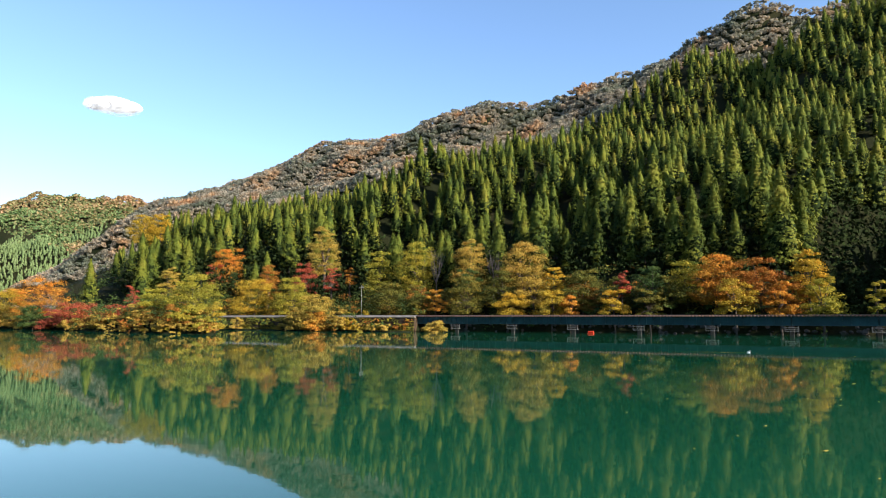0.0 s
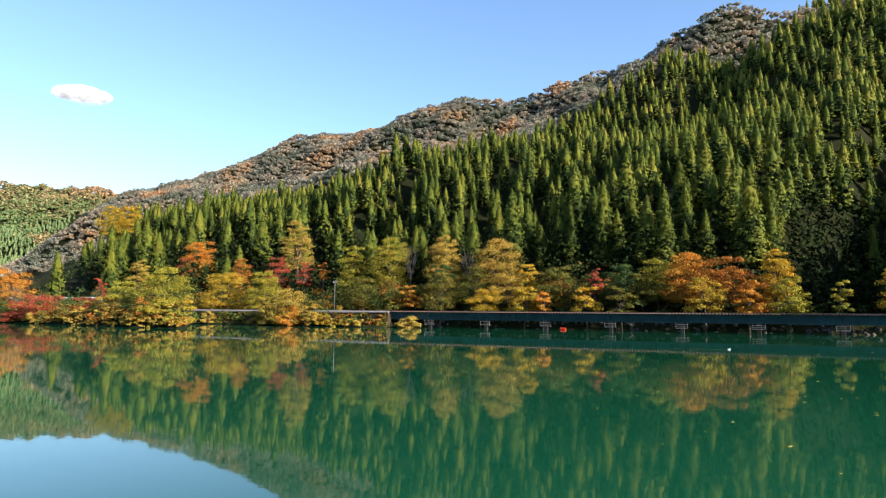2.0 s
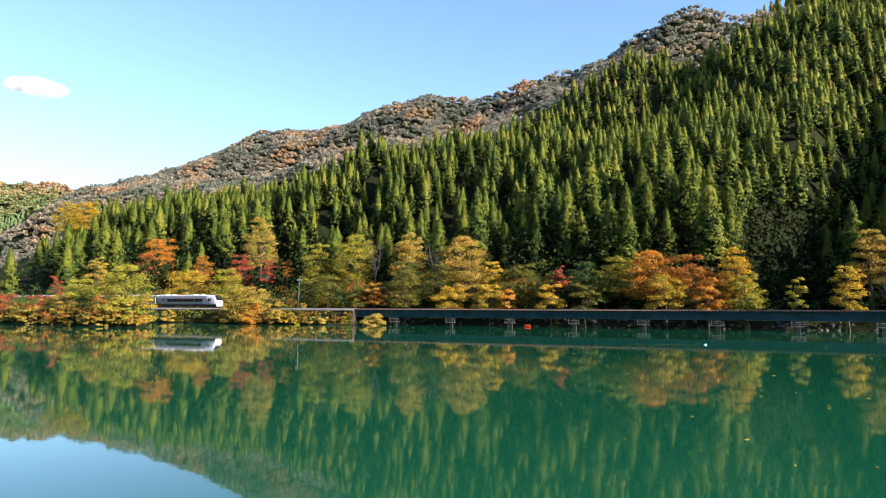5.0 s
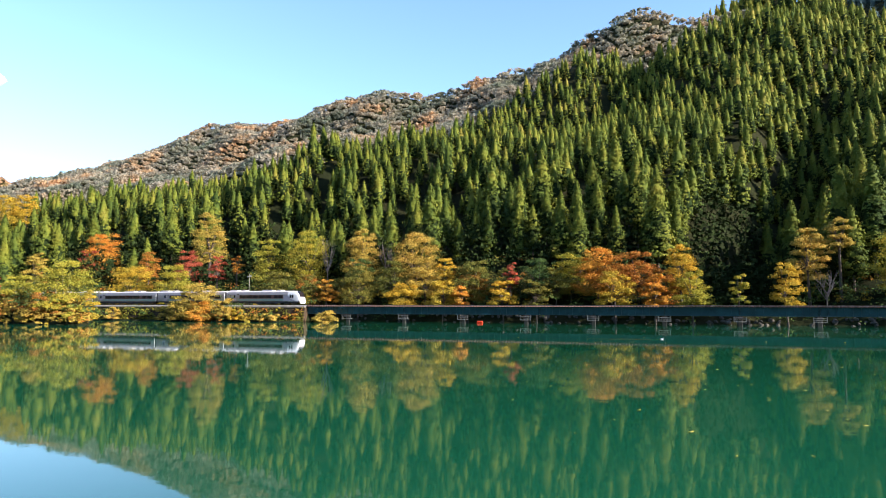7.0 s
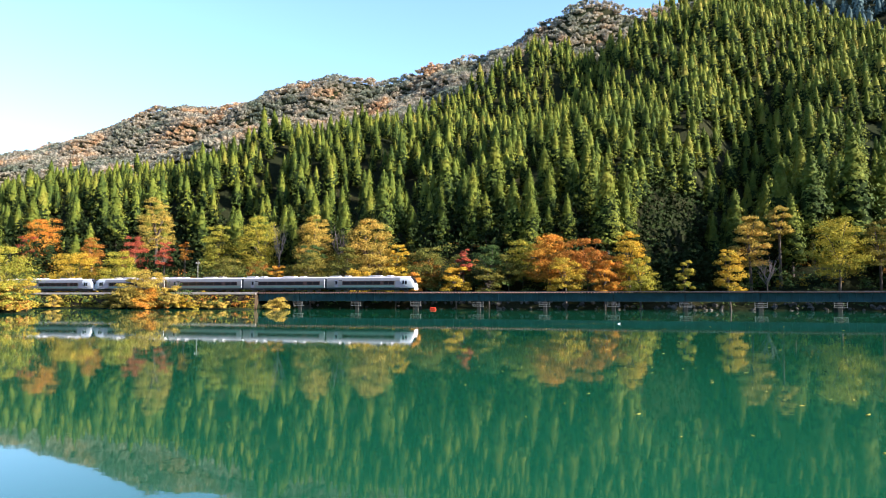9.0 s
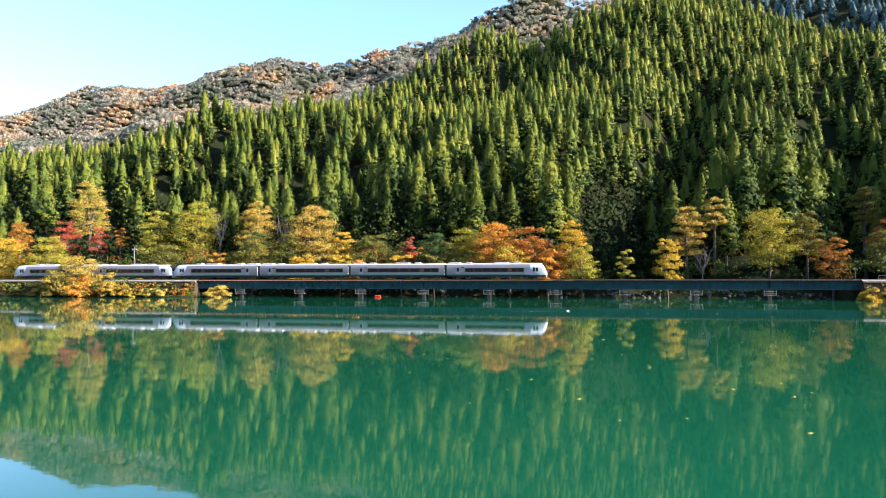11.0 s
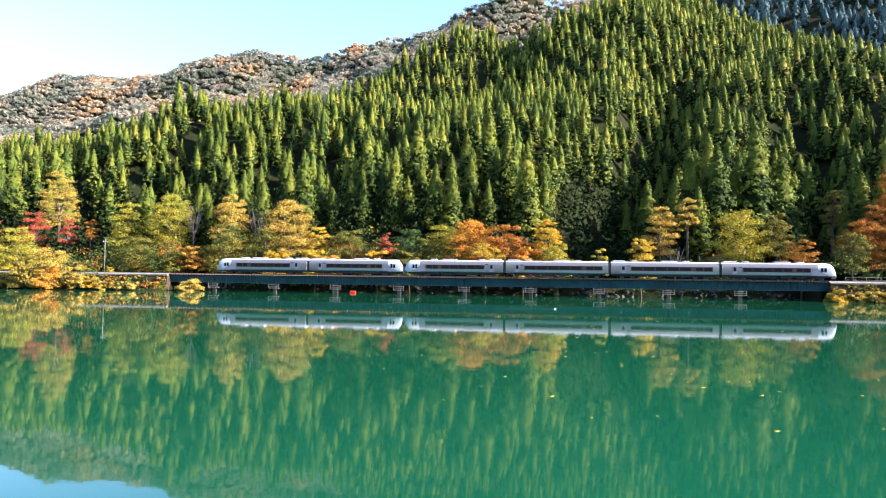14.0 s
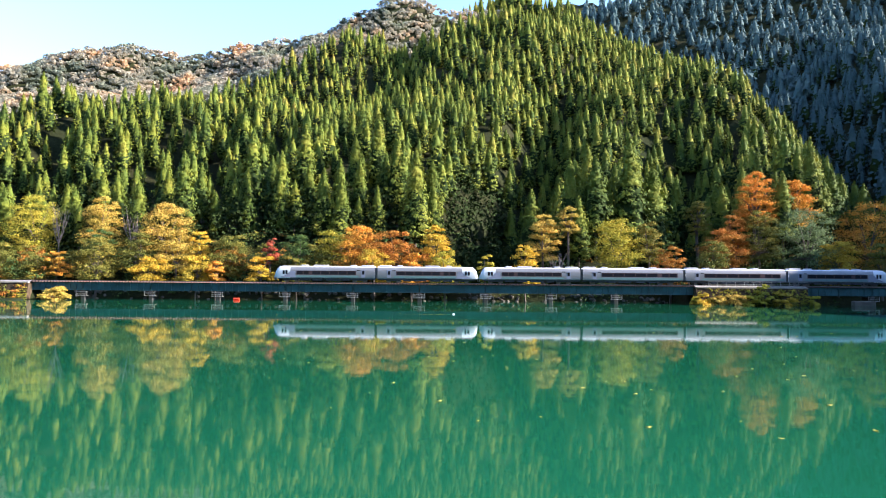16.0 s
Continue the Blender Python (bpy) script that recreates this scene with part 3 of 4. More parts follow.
# x, y, height of the top above the water, crown width
TREES = {
    "yellow": [(52.0, 140.4, 2.5, 5.4), (68.9, 140.4, 2.9, 5.6), (-102.7, 139.5, 3.0, 4.3), (-239.7, 185, 44.6, 12.4), (-235.8, 190, 45.4, 9.9), (-226.5, 126, 12.8, 14.9), (-120.5, 112, 7.1, 6.7), (-147.0, 152, 14.5, 15.6), (-56.3, 158, 15.5, 6.6), (-64.8, 152, 9.0, 9.5), (-54.9, 152, 9.5, 8.6), (-40.0, 151.5, 9.6, 7.2), (-15.5, 152, 11.7, 9.4), (-2.1, 158, 17.0, 8.3), (17.9, 153, 12.8, 6.6), (87.6, 154, 14.3, 9.6)],
    "tan": [(-66.2, 164, 22.6, 13.8), (55.6, 140.3, 2.1, 4.4), (58.9, 140.4, 2.3, 5.6), (-79.6, 141.2, 2.8, 8.0), (-142.0, 113, 5.5, 8.9), (-130.6, 108.5, 3.9, 7.0), (-165.4, 116, 3.9, 8.3), (-178.8, 117, 3.6, 8.8), (-141.3, 140, 3.7, 4.9), (-217.3, 122, 7.3, 12.2), (-124.6, 139.5, 3.7, 6.1), (-83.1, 146, 2.1, 4.1), (-181.3, 150, 19.2, 7.3), (-147.5, 114, 6.7, 7.6), (-113.1, 139, 9.5, 12.5), (-118.6, 139, 7.4, 9.0), (-106.2, 139.5, 5.4, 7.2), (-136.9, 172, 31.5, 11.2), (-81.7, 164, 24.0, 10.8), (23.2, 162, 20.5, 8.3), (29.2, 163, 22.5, 5.7)],
    "lime": [(39.2, 158, 18.9, 12.7), (-97.8, 164, 24.2, 12.5), (-109.9, 163, 21.9, 10.3), (64.6, 140.3, 4.7, 4.6), (61.7, 140.3, 2.1, 4.5), (75.2, 141, 2.2, 3.7), (-126.9, 110, 5.8, 9.6), (-120.3, 109, 3.9, 6.6), (-129.0, 114, 13.5, 15.5), (-145.0, 116, 10.6, 11.4), (-131.9, 152, 14.6, 11.5), (0.1, 153, 11.3, 8.0), (9.1, 152, 10.4, 4.5)],
    "olive": [(62.5, 170, 25.0, 6.6), (-77.3, 153, 13.7, 10.5), (74.1, 162, 21.7, 9.6), (-150.5, 114, 4.6, 7.7), (-181.1, 160, 18.5, 7.9), (-49.3, 158, 14.5, 10.8), (-99.9, 153, 12.6, 10.5), (-90.4, 153, 11.6, 8.7), (-32.5, 152, 9.5, 6.4), (-29.1, 156, 12.5, 7.8), (47.0, 159, 18.4, 7.5), (60.3, 154, 14.1, 8.1), (96.8, 153, 13.7, 8.9)],
    "rust": [(49.9, 153, 12.8, 7.4), (68.5, 163, 20.7, 8.7), (-129.4, 109, 6.5, 6.9), (-149.0, 160, 19.6, 8.1), (-11.0, 157, 15.5, 10.1), (64.6, 160, 17.1, 11.3)],
    "red": [(-189.5, 118, 6.2, 9.1), (-179.7, 119, 7.7, 15.9), (-164.1, 119, 7.3, 10.0), (-178.7, 135, 12.9, 5.5), (-174.0, 163, 20.3, 9.8), (-137.9, 164, 19.7, 8.1), (-126.0, 162, 17.8, 5.4), (-38.8, 154, 13.9, 4.4)],
    "orange": [(-112.2, 138, 4.9, 8.7), (-205.5, 124, 15.2, 21.6), (-172.2, 166, 25.8, 12.1), (-120.2, 163, 17.7, 4.0), (-50.3, 151.5, 8.5, 4.7), (-85.3, 152, 10.5, 5.7), (-19.6, 156, 16.8, 11.6), (-7.2, 152, 10.9, 6.2), (75.6, 168, 31.9, 10.5), (86.7, 170, 30.2, 8.8), (100.6, 164, 23.5, 17.3)],
    "green": [(-198.9, 118, 7.1, 11.4)],
    "grey": [(82.6, 158, 21.4, 15.3)],
}
TREE_WORDS = {
    "orange": "orange maple with spreading autumn crown on the bank", "red": "dark red maple in autumn leaf on the bank",
    "green": "dark evergreen bush at the water's edge", "yellow": "golden yellow autumn tree beside the railway",
    "tan": "pale straw-yellow tree with rounded autumn crown", "lime": "yellow-green tree turning to autumn colour",
    "rust": "rust-brown autumn tree below the cedars", "olive": "olive green broadleaf tree below the cedars",
    "grey": "large grey-green broadleaf tree beside the railway",
}


def build_autumn_trees():
    n = 500
    for species, rows in TREES.items():
        for x, y, top, width in rows:
            n += 1
            autumn_tree(n, x, y, top, width, species, TREE_WORDS[species])
    # smaller ones close the row between them
    rng = random.Random(77)
    for i in range(12):
        x = -104 + 8.8 * i + rng.uniform(-1.6, 1.6)
        species = rng.choice(["olive", "tan", "olive", "lime", "rust", "olive", "green"])
        autumn_tree(900 + i, x, rng.uniform(156, 161), rng.uniform(11, 16), rng.uniform(7, 10), species, TREE_WORDS[species])


def build_shade_fill():
    """Dark tufts added to stand in for the shade inside the plantation's edge."""
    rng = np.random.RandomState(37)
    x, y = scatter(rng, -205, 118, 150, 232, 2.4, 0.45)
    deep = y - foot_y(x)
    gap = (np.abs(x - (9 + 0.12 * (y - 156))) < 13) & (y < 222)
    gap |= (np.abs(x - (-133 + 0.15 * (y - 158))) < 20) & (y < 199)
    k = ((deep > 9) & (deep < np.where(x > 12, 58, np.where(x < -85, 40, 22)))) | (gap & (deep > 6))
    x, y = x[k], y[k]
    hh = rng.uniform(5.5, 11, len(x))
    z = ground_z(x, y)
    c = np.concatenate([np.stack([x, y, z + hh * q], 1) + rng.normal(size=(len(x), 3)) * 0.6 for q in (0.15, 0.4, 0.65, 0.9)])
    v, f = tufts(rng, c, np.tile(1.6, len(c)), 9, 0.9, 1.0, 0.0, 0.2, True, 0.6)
    tagged(new("shade_fill", mesh_of("shade_fill", v, f, M_CEDARSHADE)), "dark fill standing in for shade inside the cedar plantation's edge", "undergrowth", kind="stuff")


def build_understorey():
    """Brush on the bank behind the bridge and round the shore."""
    rng = np.random.RandomState(31)
    for name, sp, x0, x1, y0, y1, step, hgt, label in (
            ("brush", "olive", -190, 118, 151, 170, 2.9, 6.5, "tall olive brush on the steep bank behind the railway"),
            ("brush", "green", -250, 118, 110, 174, 3.1, 6.0, "dark evergreen brush under the trees"),
            ("brush", "green", -6, 60, 172, 232, 4.2, 5.0, "dark evergreen brush in the shaded gully"),
            ("brush", "yellow", -180, 118, 150.5, 162, 5.0, 3.6, "yellow autumn brush along the railway bank"),
            ("brush", "rust", -180, 118, 151, 168, 5.5, 4.6, "rust-coloured autumn brush along the railway bank"),
            ("reeds", "olive", 51, 76, 138.5, 142, 1.0, 1.6, "weeds hanging over the foot of the abutment"),
            ("reeds", "tan", -250, -86, 104, 139, 1.5, 1.9, "straw weeds hanging over the waterline"),
            ("reeds", "tan", -250, -86, 104, 143, 2.0, 2.2, "straw-coloured reeds and weeds along the shore"),
            ("reeds", "rust", -250, -86, 104, 143, 2.8, 3.2, "rust-brown weeds along the shore"),
            ("reeds", "yellow", -240, -86, 104, 141, 3.8, 1.8, "yellowing weeds along the shore")):
        x, y = scatter(rng, x0, x1, y0, y1, step)
        z = ground_z(x, y)
        k = (z > -0.25) & (np.abs(y - TRACK_Y) > 3.6) & (rng.uniform(0, 1, len(x)) < np.where((x > 2) & (sp != "green"), 0.3, 0.72)) & ~((np.abs(x - 8) < 8) & (y > 155) & (y < 172))
        if name == "brush" and sp != "green":
            k &= (z > 3.4) | (x < BRIDGE_X0)
        if name == "reeds":
            s = y - shore_y(x)
            k &= (s < (3.2 if step < 2 else 9)) & ((z < 1.2) | (y < 139))
        x, y, z = x[k], y[k], z[k]
        hh = hgt * rng.uniform(0.5, 1.25, len(x))
        c = np.stack([x, y, z + hh * 0.45], 1)
        c = np.concatenate([c + rng.normal(size=c.shape) * (hh * q)[:, None] for q in (0.0, 0.3, 0.3)])
        v, f = tufts(rng, c, np.tile(hh * 0.42, 3), 30, 0.36, 0.55, 0.6, 0.25, True)
        tagged(new(name, mesh_of(name, v, f, LEAF[sp])), label, "undergrowth", kind="stuff")


def bare_tree(seed, x, y, top, spread, label):
    rng = np.random.RandomState(seed)
    z0 = float(ground_z(x, y))
    h = top - z0
    root = tagged(new("bare_tree"), label, "tree")
    root.location = (x, y, z0 - 0.1)
    bm = bmesh.new()
    tube(bm, (0, 0, -0.4), (0.1, 0, h * 0.45), 0.16, 0.11)
    for i in range(7):
        a = i * 2.4 + rng.uniform(-0.4, 0.4)
        b0 = Vector((0.1, 0, h * rng.uniform(0.25, 0.45)))
        b1 = b0 + Vector((spread * 0.3 * math.cos(a), spread * 0.3 * math.sin(a), h * rng.uniform(0.2, 0.32)))
        tube(bm, b0, b1, 0.09, 0.05, 5)
        for j in range(5):
            b2 = b1 + Vector((spread * rng.uniform(-0.25, 0.25), spread * rng.uniform(-0.25, 0.25), h * rng.uniform(0.05, 0.24)))
            tube(bm, b0.lerp(b1, rng.uniform(0.5, 1)), b2, 0.045, 0.015, 4)
    part("trunk", bm, M_PALEBARK, root)


def build_bare_trees():
    bare_tree(1, -91.5, 163, 23.0, 5, "leafless grey tree among autumn crowns")
    bare_tree(2, -74.5, 163, 23.3, 6, "leafless grey tree among autumn crowns")
    bare_tree(3, 33.5, 180, 35.0, 5, "dead bleached tree in front of the cedars")
    bare_tree(4, 25.3, 156, 12.5, 5, "leafless pale tree beside the railway")
    bare_tree(5, -201, 124, 11.5, 7, "pale leafless tree by the shore")


build_cedars()
build_far_woods()
build_autumn_trees()
build_understorey()
build_shade_fill()
build_bare_trees()


# ---- railway ----
def build_bridge():
    """Deck girders on concrete piers, with sleepers, rails and a narrow walkway."""
    y0, y1 = TRACK_Y - 1.25, TRACK_Y + 1.25
    br = tagged(new("railway_bridge"), "long low teal plate-girder railway bridge along the lakeshore", "bridge")
    xs = [BRIDGE_X0, -75, -60.9, -46.9, -33, -19, -5.2, 8.5, 22, 35.5, BRIDGE_X1]
    for a, b in [*zip(xs[:-1], xs[1:]), (74.6, 88.5), (88.5, 102.5)]:
        bm = bmesh.new()
        for y in (y0, y1):
            box(bm, a + 0.08, b - 0.08, y - 0.02, y + 0.02, 2.0, 3.62)
            box(bm, a + 0.08, b - 0.08, y - 0.2, y + 0.2, 3.62, 3.66)
            box(bm, a + 0.08, b - 0.08, y - 0.2, y + 0.2, 1.96, 2.0)
            n = max(4, round((b - a) / 1.35))
            for i in range(n + 1):
                x = a + 0.12 + (b - a - 0.24) * i / n
                box(bm, x - 0.03, x + 0.03, y - 0.19, y - 0.02, 2.0, 3.62)
        for i in range(4):
            x = a + (b - a) * (i + 0.5) / 4
            box(bm, x - 0.05, x + 0.05, y0 + 0.02, y1 - 0.02, 2.2, 3.4)
        part("girder", bm, M_TEAL, br)
    for x in xs[1:-1] + [88.5]:
        bm = bmesh.new()
        box(bm, x - 0.42, x + 0.42, y0 - 0.15, y1 + 0.3, -3.5, 1.35, 0.08)
        box(bm, x - 0.55, x + 0.55, y0 - 0.3, y1 + 0.45, 1.35, 1.72, 0.05)
        box(bm, x - 0.4, x + 0.4, y0 - 0.25, y0 + 0.25, 1.72, 1.96)
        box(bm, x - 0.4, x + 0.4, y1 - 0.25, y1 + 0.25, 1.72, 1.96)
        pier = part("pier", bm, M_PIER, br, "dark weathered concrete pier standing in the water")
        bm = bmesh.new()
        for z in (1.0, 1.3, 1.65):
            box(bm, x - 1.1, x + 1.1, y0 - 0.72, y0 - 0.67, z - 0.025, z + 0.025)
        for dx in (-1.1, 1.1):
            box(bm, x + dx - 0.04, x + dx + 0.04, y0 - 0.72, y0 - 0.67, 0.85, 1.9)
        for dx in (-1.06, 1.06):
            box(bm, x + dx - 0.04, x + dx + 0.04, y0 - 0.7, y0 + 0.1, 0.85, 0.93)
        box(bm, x - 1.1, x + 1.1, y0 - 0.7, y0 - 0.32, 0.86, 0.91)
        part("inspection_platform", bm, M_GALV, pier, "pale steel inspection platform on the pier")


def build_track():
    tr = tagged(new("railway_track"), "single railway track with timber sleepers and worn rails", "railway track")
    for y in (-0.5335, 0.5335):
        bm = bmesh.new()
        for a, b in ((-420, 260),):
            box(bm, a, b, TRACK_Y + y - 0.033, TRACK_Y + y + 0.033, RAIL_Z - 0.04, RAIL_Z)
            box(bm, a, b, TRACK_Y + y - 0.01, TRACK_Y + y + 0.01, RAIL_Z - 0.13, RAIL_Z - 0.04)
            box(bm, a, b, TRACK_Y + y - 0.06, TRACK_Y + y + 0.06, RAIL_Z - 0.15, RAIL_Z - 0.13)
        part("rail", bm, M_RAIL, tr)
    bm = bmesh.new()
    box(bm, -0.12, 0.12, -1.8, 1.15, -0.19, 0, 0.015)
    me = bpy.data.meshes.new("sleeper")
    bm.to_mesh(me)
    bm.free()
    me.materials.append(M_SLEEPER)
    x = BRIDGE_X0 + 0.3
    while x < 102.5:
        if BRIDGE_X1 < x < 74.6:
            x += 0.62
            continue
        s = new("sleeper", me)
        s.parent = tr
        s.location = (x, TRACK_Y, RAIL_Z - 0.151)
        x += 0.62
    for a, b in ((-420, BRIDGE_X0), (BRIDGE_X1, 74.6), (102.5, 260)):
        bm = bmesh.new()
        vs = []
        n = int((b - a) / 2.5)
        for i in range(n + 1):
            x = a + (b - a) * i / n
            vs.append([bm.verts.new((x, TRACK_Y + dy, z)) for dy, z in ((-2.7, 3.42), (-1.5, RAIL_Z - 0.09), (1.5, RAIL_Z - 0.09), (2.7, 3.42))])
        for p, q in zip(vs[:-1], vs[1:]):
            for i in range(3):
                bm.faces.new((p[i], q[i], q[i + 1], p[i + 1]))
        part("ballast", bm, M_BALLAST, tr, "brown ballast bed")


def retaining_wall(x0, x1, y, seed, label):
    """A battered masonry wall with a concrete coping, its face uneven."""
    rng = np.random.RandomState(seed)
    root = tagged(new("retaining_wall"), label, "retaining wall")
    nx, nz = int((x1 - x0) / 0.9), 7
    V, F = [], []
    for j in range(nz + 1):
        z = -2 + 5.35 * j / nz
        for i in range(nx + 1):
            V.append((x0 + (x1 - x0) * i / nx, y - 0.25 * (3.35 - z) + rng.uniform(-0.09, 0.09), z))
    for j in range(nz):
        for i in range(nx):
            a = j * (nx + 1) + i
            F.append((a, a + 1, a + nx + 2, a + nx + 1))
    part("wall_face", mesh_of("wall_face", V, F, M_WALL), None, root)
    bm = bmesh.new()
    for x, s in ((x0, -1), (x1, 1)):
        vs = [bm.verts.new(p) for p in ((x, y - 1.34, -2), (x, y + 3, -2), (x, y + 3, 3.35), (x, y, 3.35))]
        bm.faces.new(vs if s > 0 else vs[::-1])
    vs = [bm.verts.new(p) for p in ((x0, y, 3.35), (x1, y, 3.35), (x1, y + 2.5, 3.35), (x0, y + 2.5, 3.35))]
    bm.faces.new(vs)
    part("wall_end", bm, M_WALL, root)
    k = int((x1 - x0) * 28)
    zz = rng.uniform(0, 1, k) ** 1.7 * 3.2
    c = np.stack([rng.uniform(x0, x1, k), y - 0.25 * (3.35 - zz) - 0.12, zz], 1)
    c = c[wobble(c[:, 0], c[:, 2] * 3, 9, seed) > -0.6]
    v, f = tufts(rng, c, rng.uniform(0.15, 0.5, len(c)), 14, 0.2, 0.9, 0.2, 0.2, True)
    half = len(f) // 2
    part("climbing_weeds", mesh_of("climbing_weeds", v, f[:half], LEAF["lime"]), None, root, "yellow-green weeds growing on the wall")
    part("climbing_weeds", mesh_of("climbing_weeds", v, f[half:], LEAF["olive"]), None, root, "dull olive weeds growing on the wall")
    n = int((x1 - x0) / 4)
    for i in range(n):
        a, b = x0 + (x1 - x0) * i / n, x0 + (x1 - x0) * (i + 1) / n
        part("coping_stone", boxed(a + 0.02, b - 0.02, y - 0.15, y + 0.5, 3.36, 3.66, bevel=0.03), M_COPING, root)


def build_lineside():
    retaining_wall(-152, BRIDGE_X0, 142.0, 3, "old brown masonry wall carrying the railway above the lake")
    retaining_wall(BRIDGE_X1, 74.5, 142.0, 4, "overgrown masonry abutment wall beside the bridge")
    # signal pole with cross arm
    p = tagged(new("utility_pole"), "slim grey lineside pole with a short crossarm", "utility pole")
    p.location = (-106.3, 149.2, 3.3)
    bm = bmesh.new()
    tube(bm, (0, 0, -0.5), (0, 0, 8.6), 0.09, 0.07, 8)
    part("post", bm, M_GALV, p)
    part("crossarm", boxed(-0.65, 0.65, -0.06, 0.06, 7.75, 7.9), M_GALV, p)
    for dx in (-0.5, 0.5):
        bm = bmesh.new()
        tube(bm, (dx, 0, 7.9), (dx, 0, 8.15), 0.06, 0.04, 6)
        part("insulator", bm, M_WHITE, p)
    # second pole at the far end of the bridge
    p = tagged(new("utility_pole"), "slim dark lineside pole at the bridge end", "utility pole")
    p.location = (52.6, 148.8, 3.3)
    bm = bmesh.new()
    tube(bm, (0, 0, -0.5), (0, 0, 4.6), 0.08, 0.06, 8)
    part("post", bm, M_RUST, p)
    # railing on the abutment
    r = tagged(new("railing"), "weathered steel railing on top of the abutment wall", "railing")
    x = 54.2
    while x < 74.5:
        bm = bmesh.new()
        tube(bm, (x, 142.1, 3.6), (x, 142.1, 4.75), 0.035, 0.035, 6)
        part("post", bm, M_GALV, r)
        x += 1.85
    for z in (4.2, 4.72):
        bm = bmesh.new()
        tube(bm, (54.2, 142.1, z), (74.6, 142.1, z), 0.03, 0.03, 6)
        part("rail", bm, M_GALV, r)
    # red marker float by the bank
    b = tagged(new("marker_float"), "red-orange marker float at the bank under the bridge", "float")
    b.location = (-44.6, 148.2, 0)
    bm = bmesh.new()
    tube(bm, (-0.6, 0, 0.25), (0.6, 0, 0.25), 0.24, 0.24, 12)
    part("drum", bm, M_RED, b)
    bm = bmesh.new()
    box(bm, -0.75, 0.75, -0.35, 0.35, -0.15, 0.05, 0.03)
    part("base", bm, M_RED, b)
    # concrete blocks by the water
    for x, w in ((85.8, 4.6),):
        o = part("concrete_block", boxed(x - w / 2, x + w / 2, 141.2, 142.4, -1.2, 1.0, bevel=0.2), M_ROCK, None)
        tagged(o, "mossy tan concrete block at the water's edge", "concrete block")


def build_rocks():
    rng = np.random.RandomState(41)
    bm = bmesh.new()
    for i in range(260):
        x = rng.uniform(-86, 52)
        y = rng.uniform(151.6, 154.5)
        z = float(ground_z(x, y))
        r = rng.uniform(0.2, 0.75)
        vs = bmesh.ops.create_icosphere(bm, subdivisions=1, radius=1)["verts"]
        m = Matrix.LocRotScale((x, y, z + r * 0.1), Euler(rng.uniform(0, 6, 3)), (r, r * rng.uniform(0.6, 1.2), r * 0.7))
        for v in vs:
            v.co = m @ (v.co * rng.uniform(0.8, 1.15))
    o = part("bank_rocks", bm, M_ROCK, None)
    tagged(o, "rough brown rocks on the bank under the bridge", "rocks", kind="stuff")


build_bridge()
build_track()
build_lineside()
build_rocks()


# ---- train ----
CAR_L = 21.3
RING = [(-1.36, 0.88), (-1.42, 1.05), (-1.43, 2.55), (-1.36, 2.95), (-1.12, 3.32), (-0.7, 3.53), (0, 3.6),
        (0.7, 3.53), (1.12, 3.32), (1.36, 2.95), (1.43, 2.55), (1.42, 1.05), (1.36, 0.88)]


def section(x, width=1.0, top=3.6, low=1.05):
    """A cross-section of the body: the ring squeezed in width and height."""
    return [(x, y * width, low + (z - 1.05) * (top - low) / 2.55) for y, z in RING]


def loft(bm, secs, first, last, close=False):
    rows = [[bm.verts.new(p) for p in s[first:last]] for s in secs]
    for a, b in zip(rows[:-1], rows[1:]):
        for i in range(len(a) - 1):
            f = bm.faces.new((a[i], a[i + 1], b[i + 1], b[i]))
            f.smooth = True
    if close:
        bm.faces.new(rows[0][::-1])
        bm.faces.new(rows[-1])


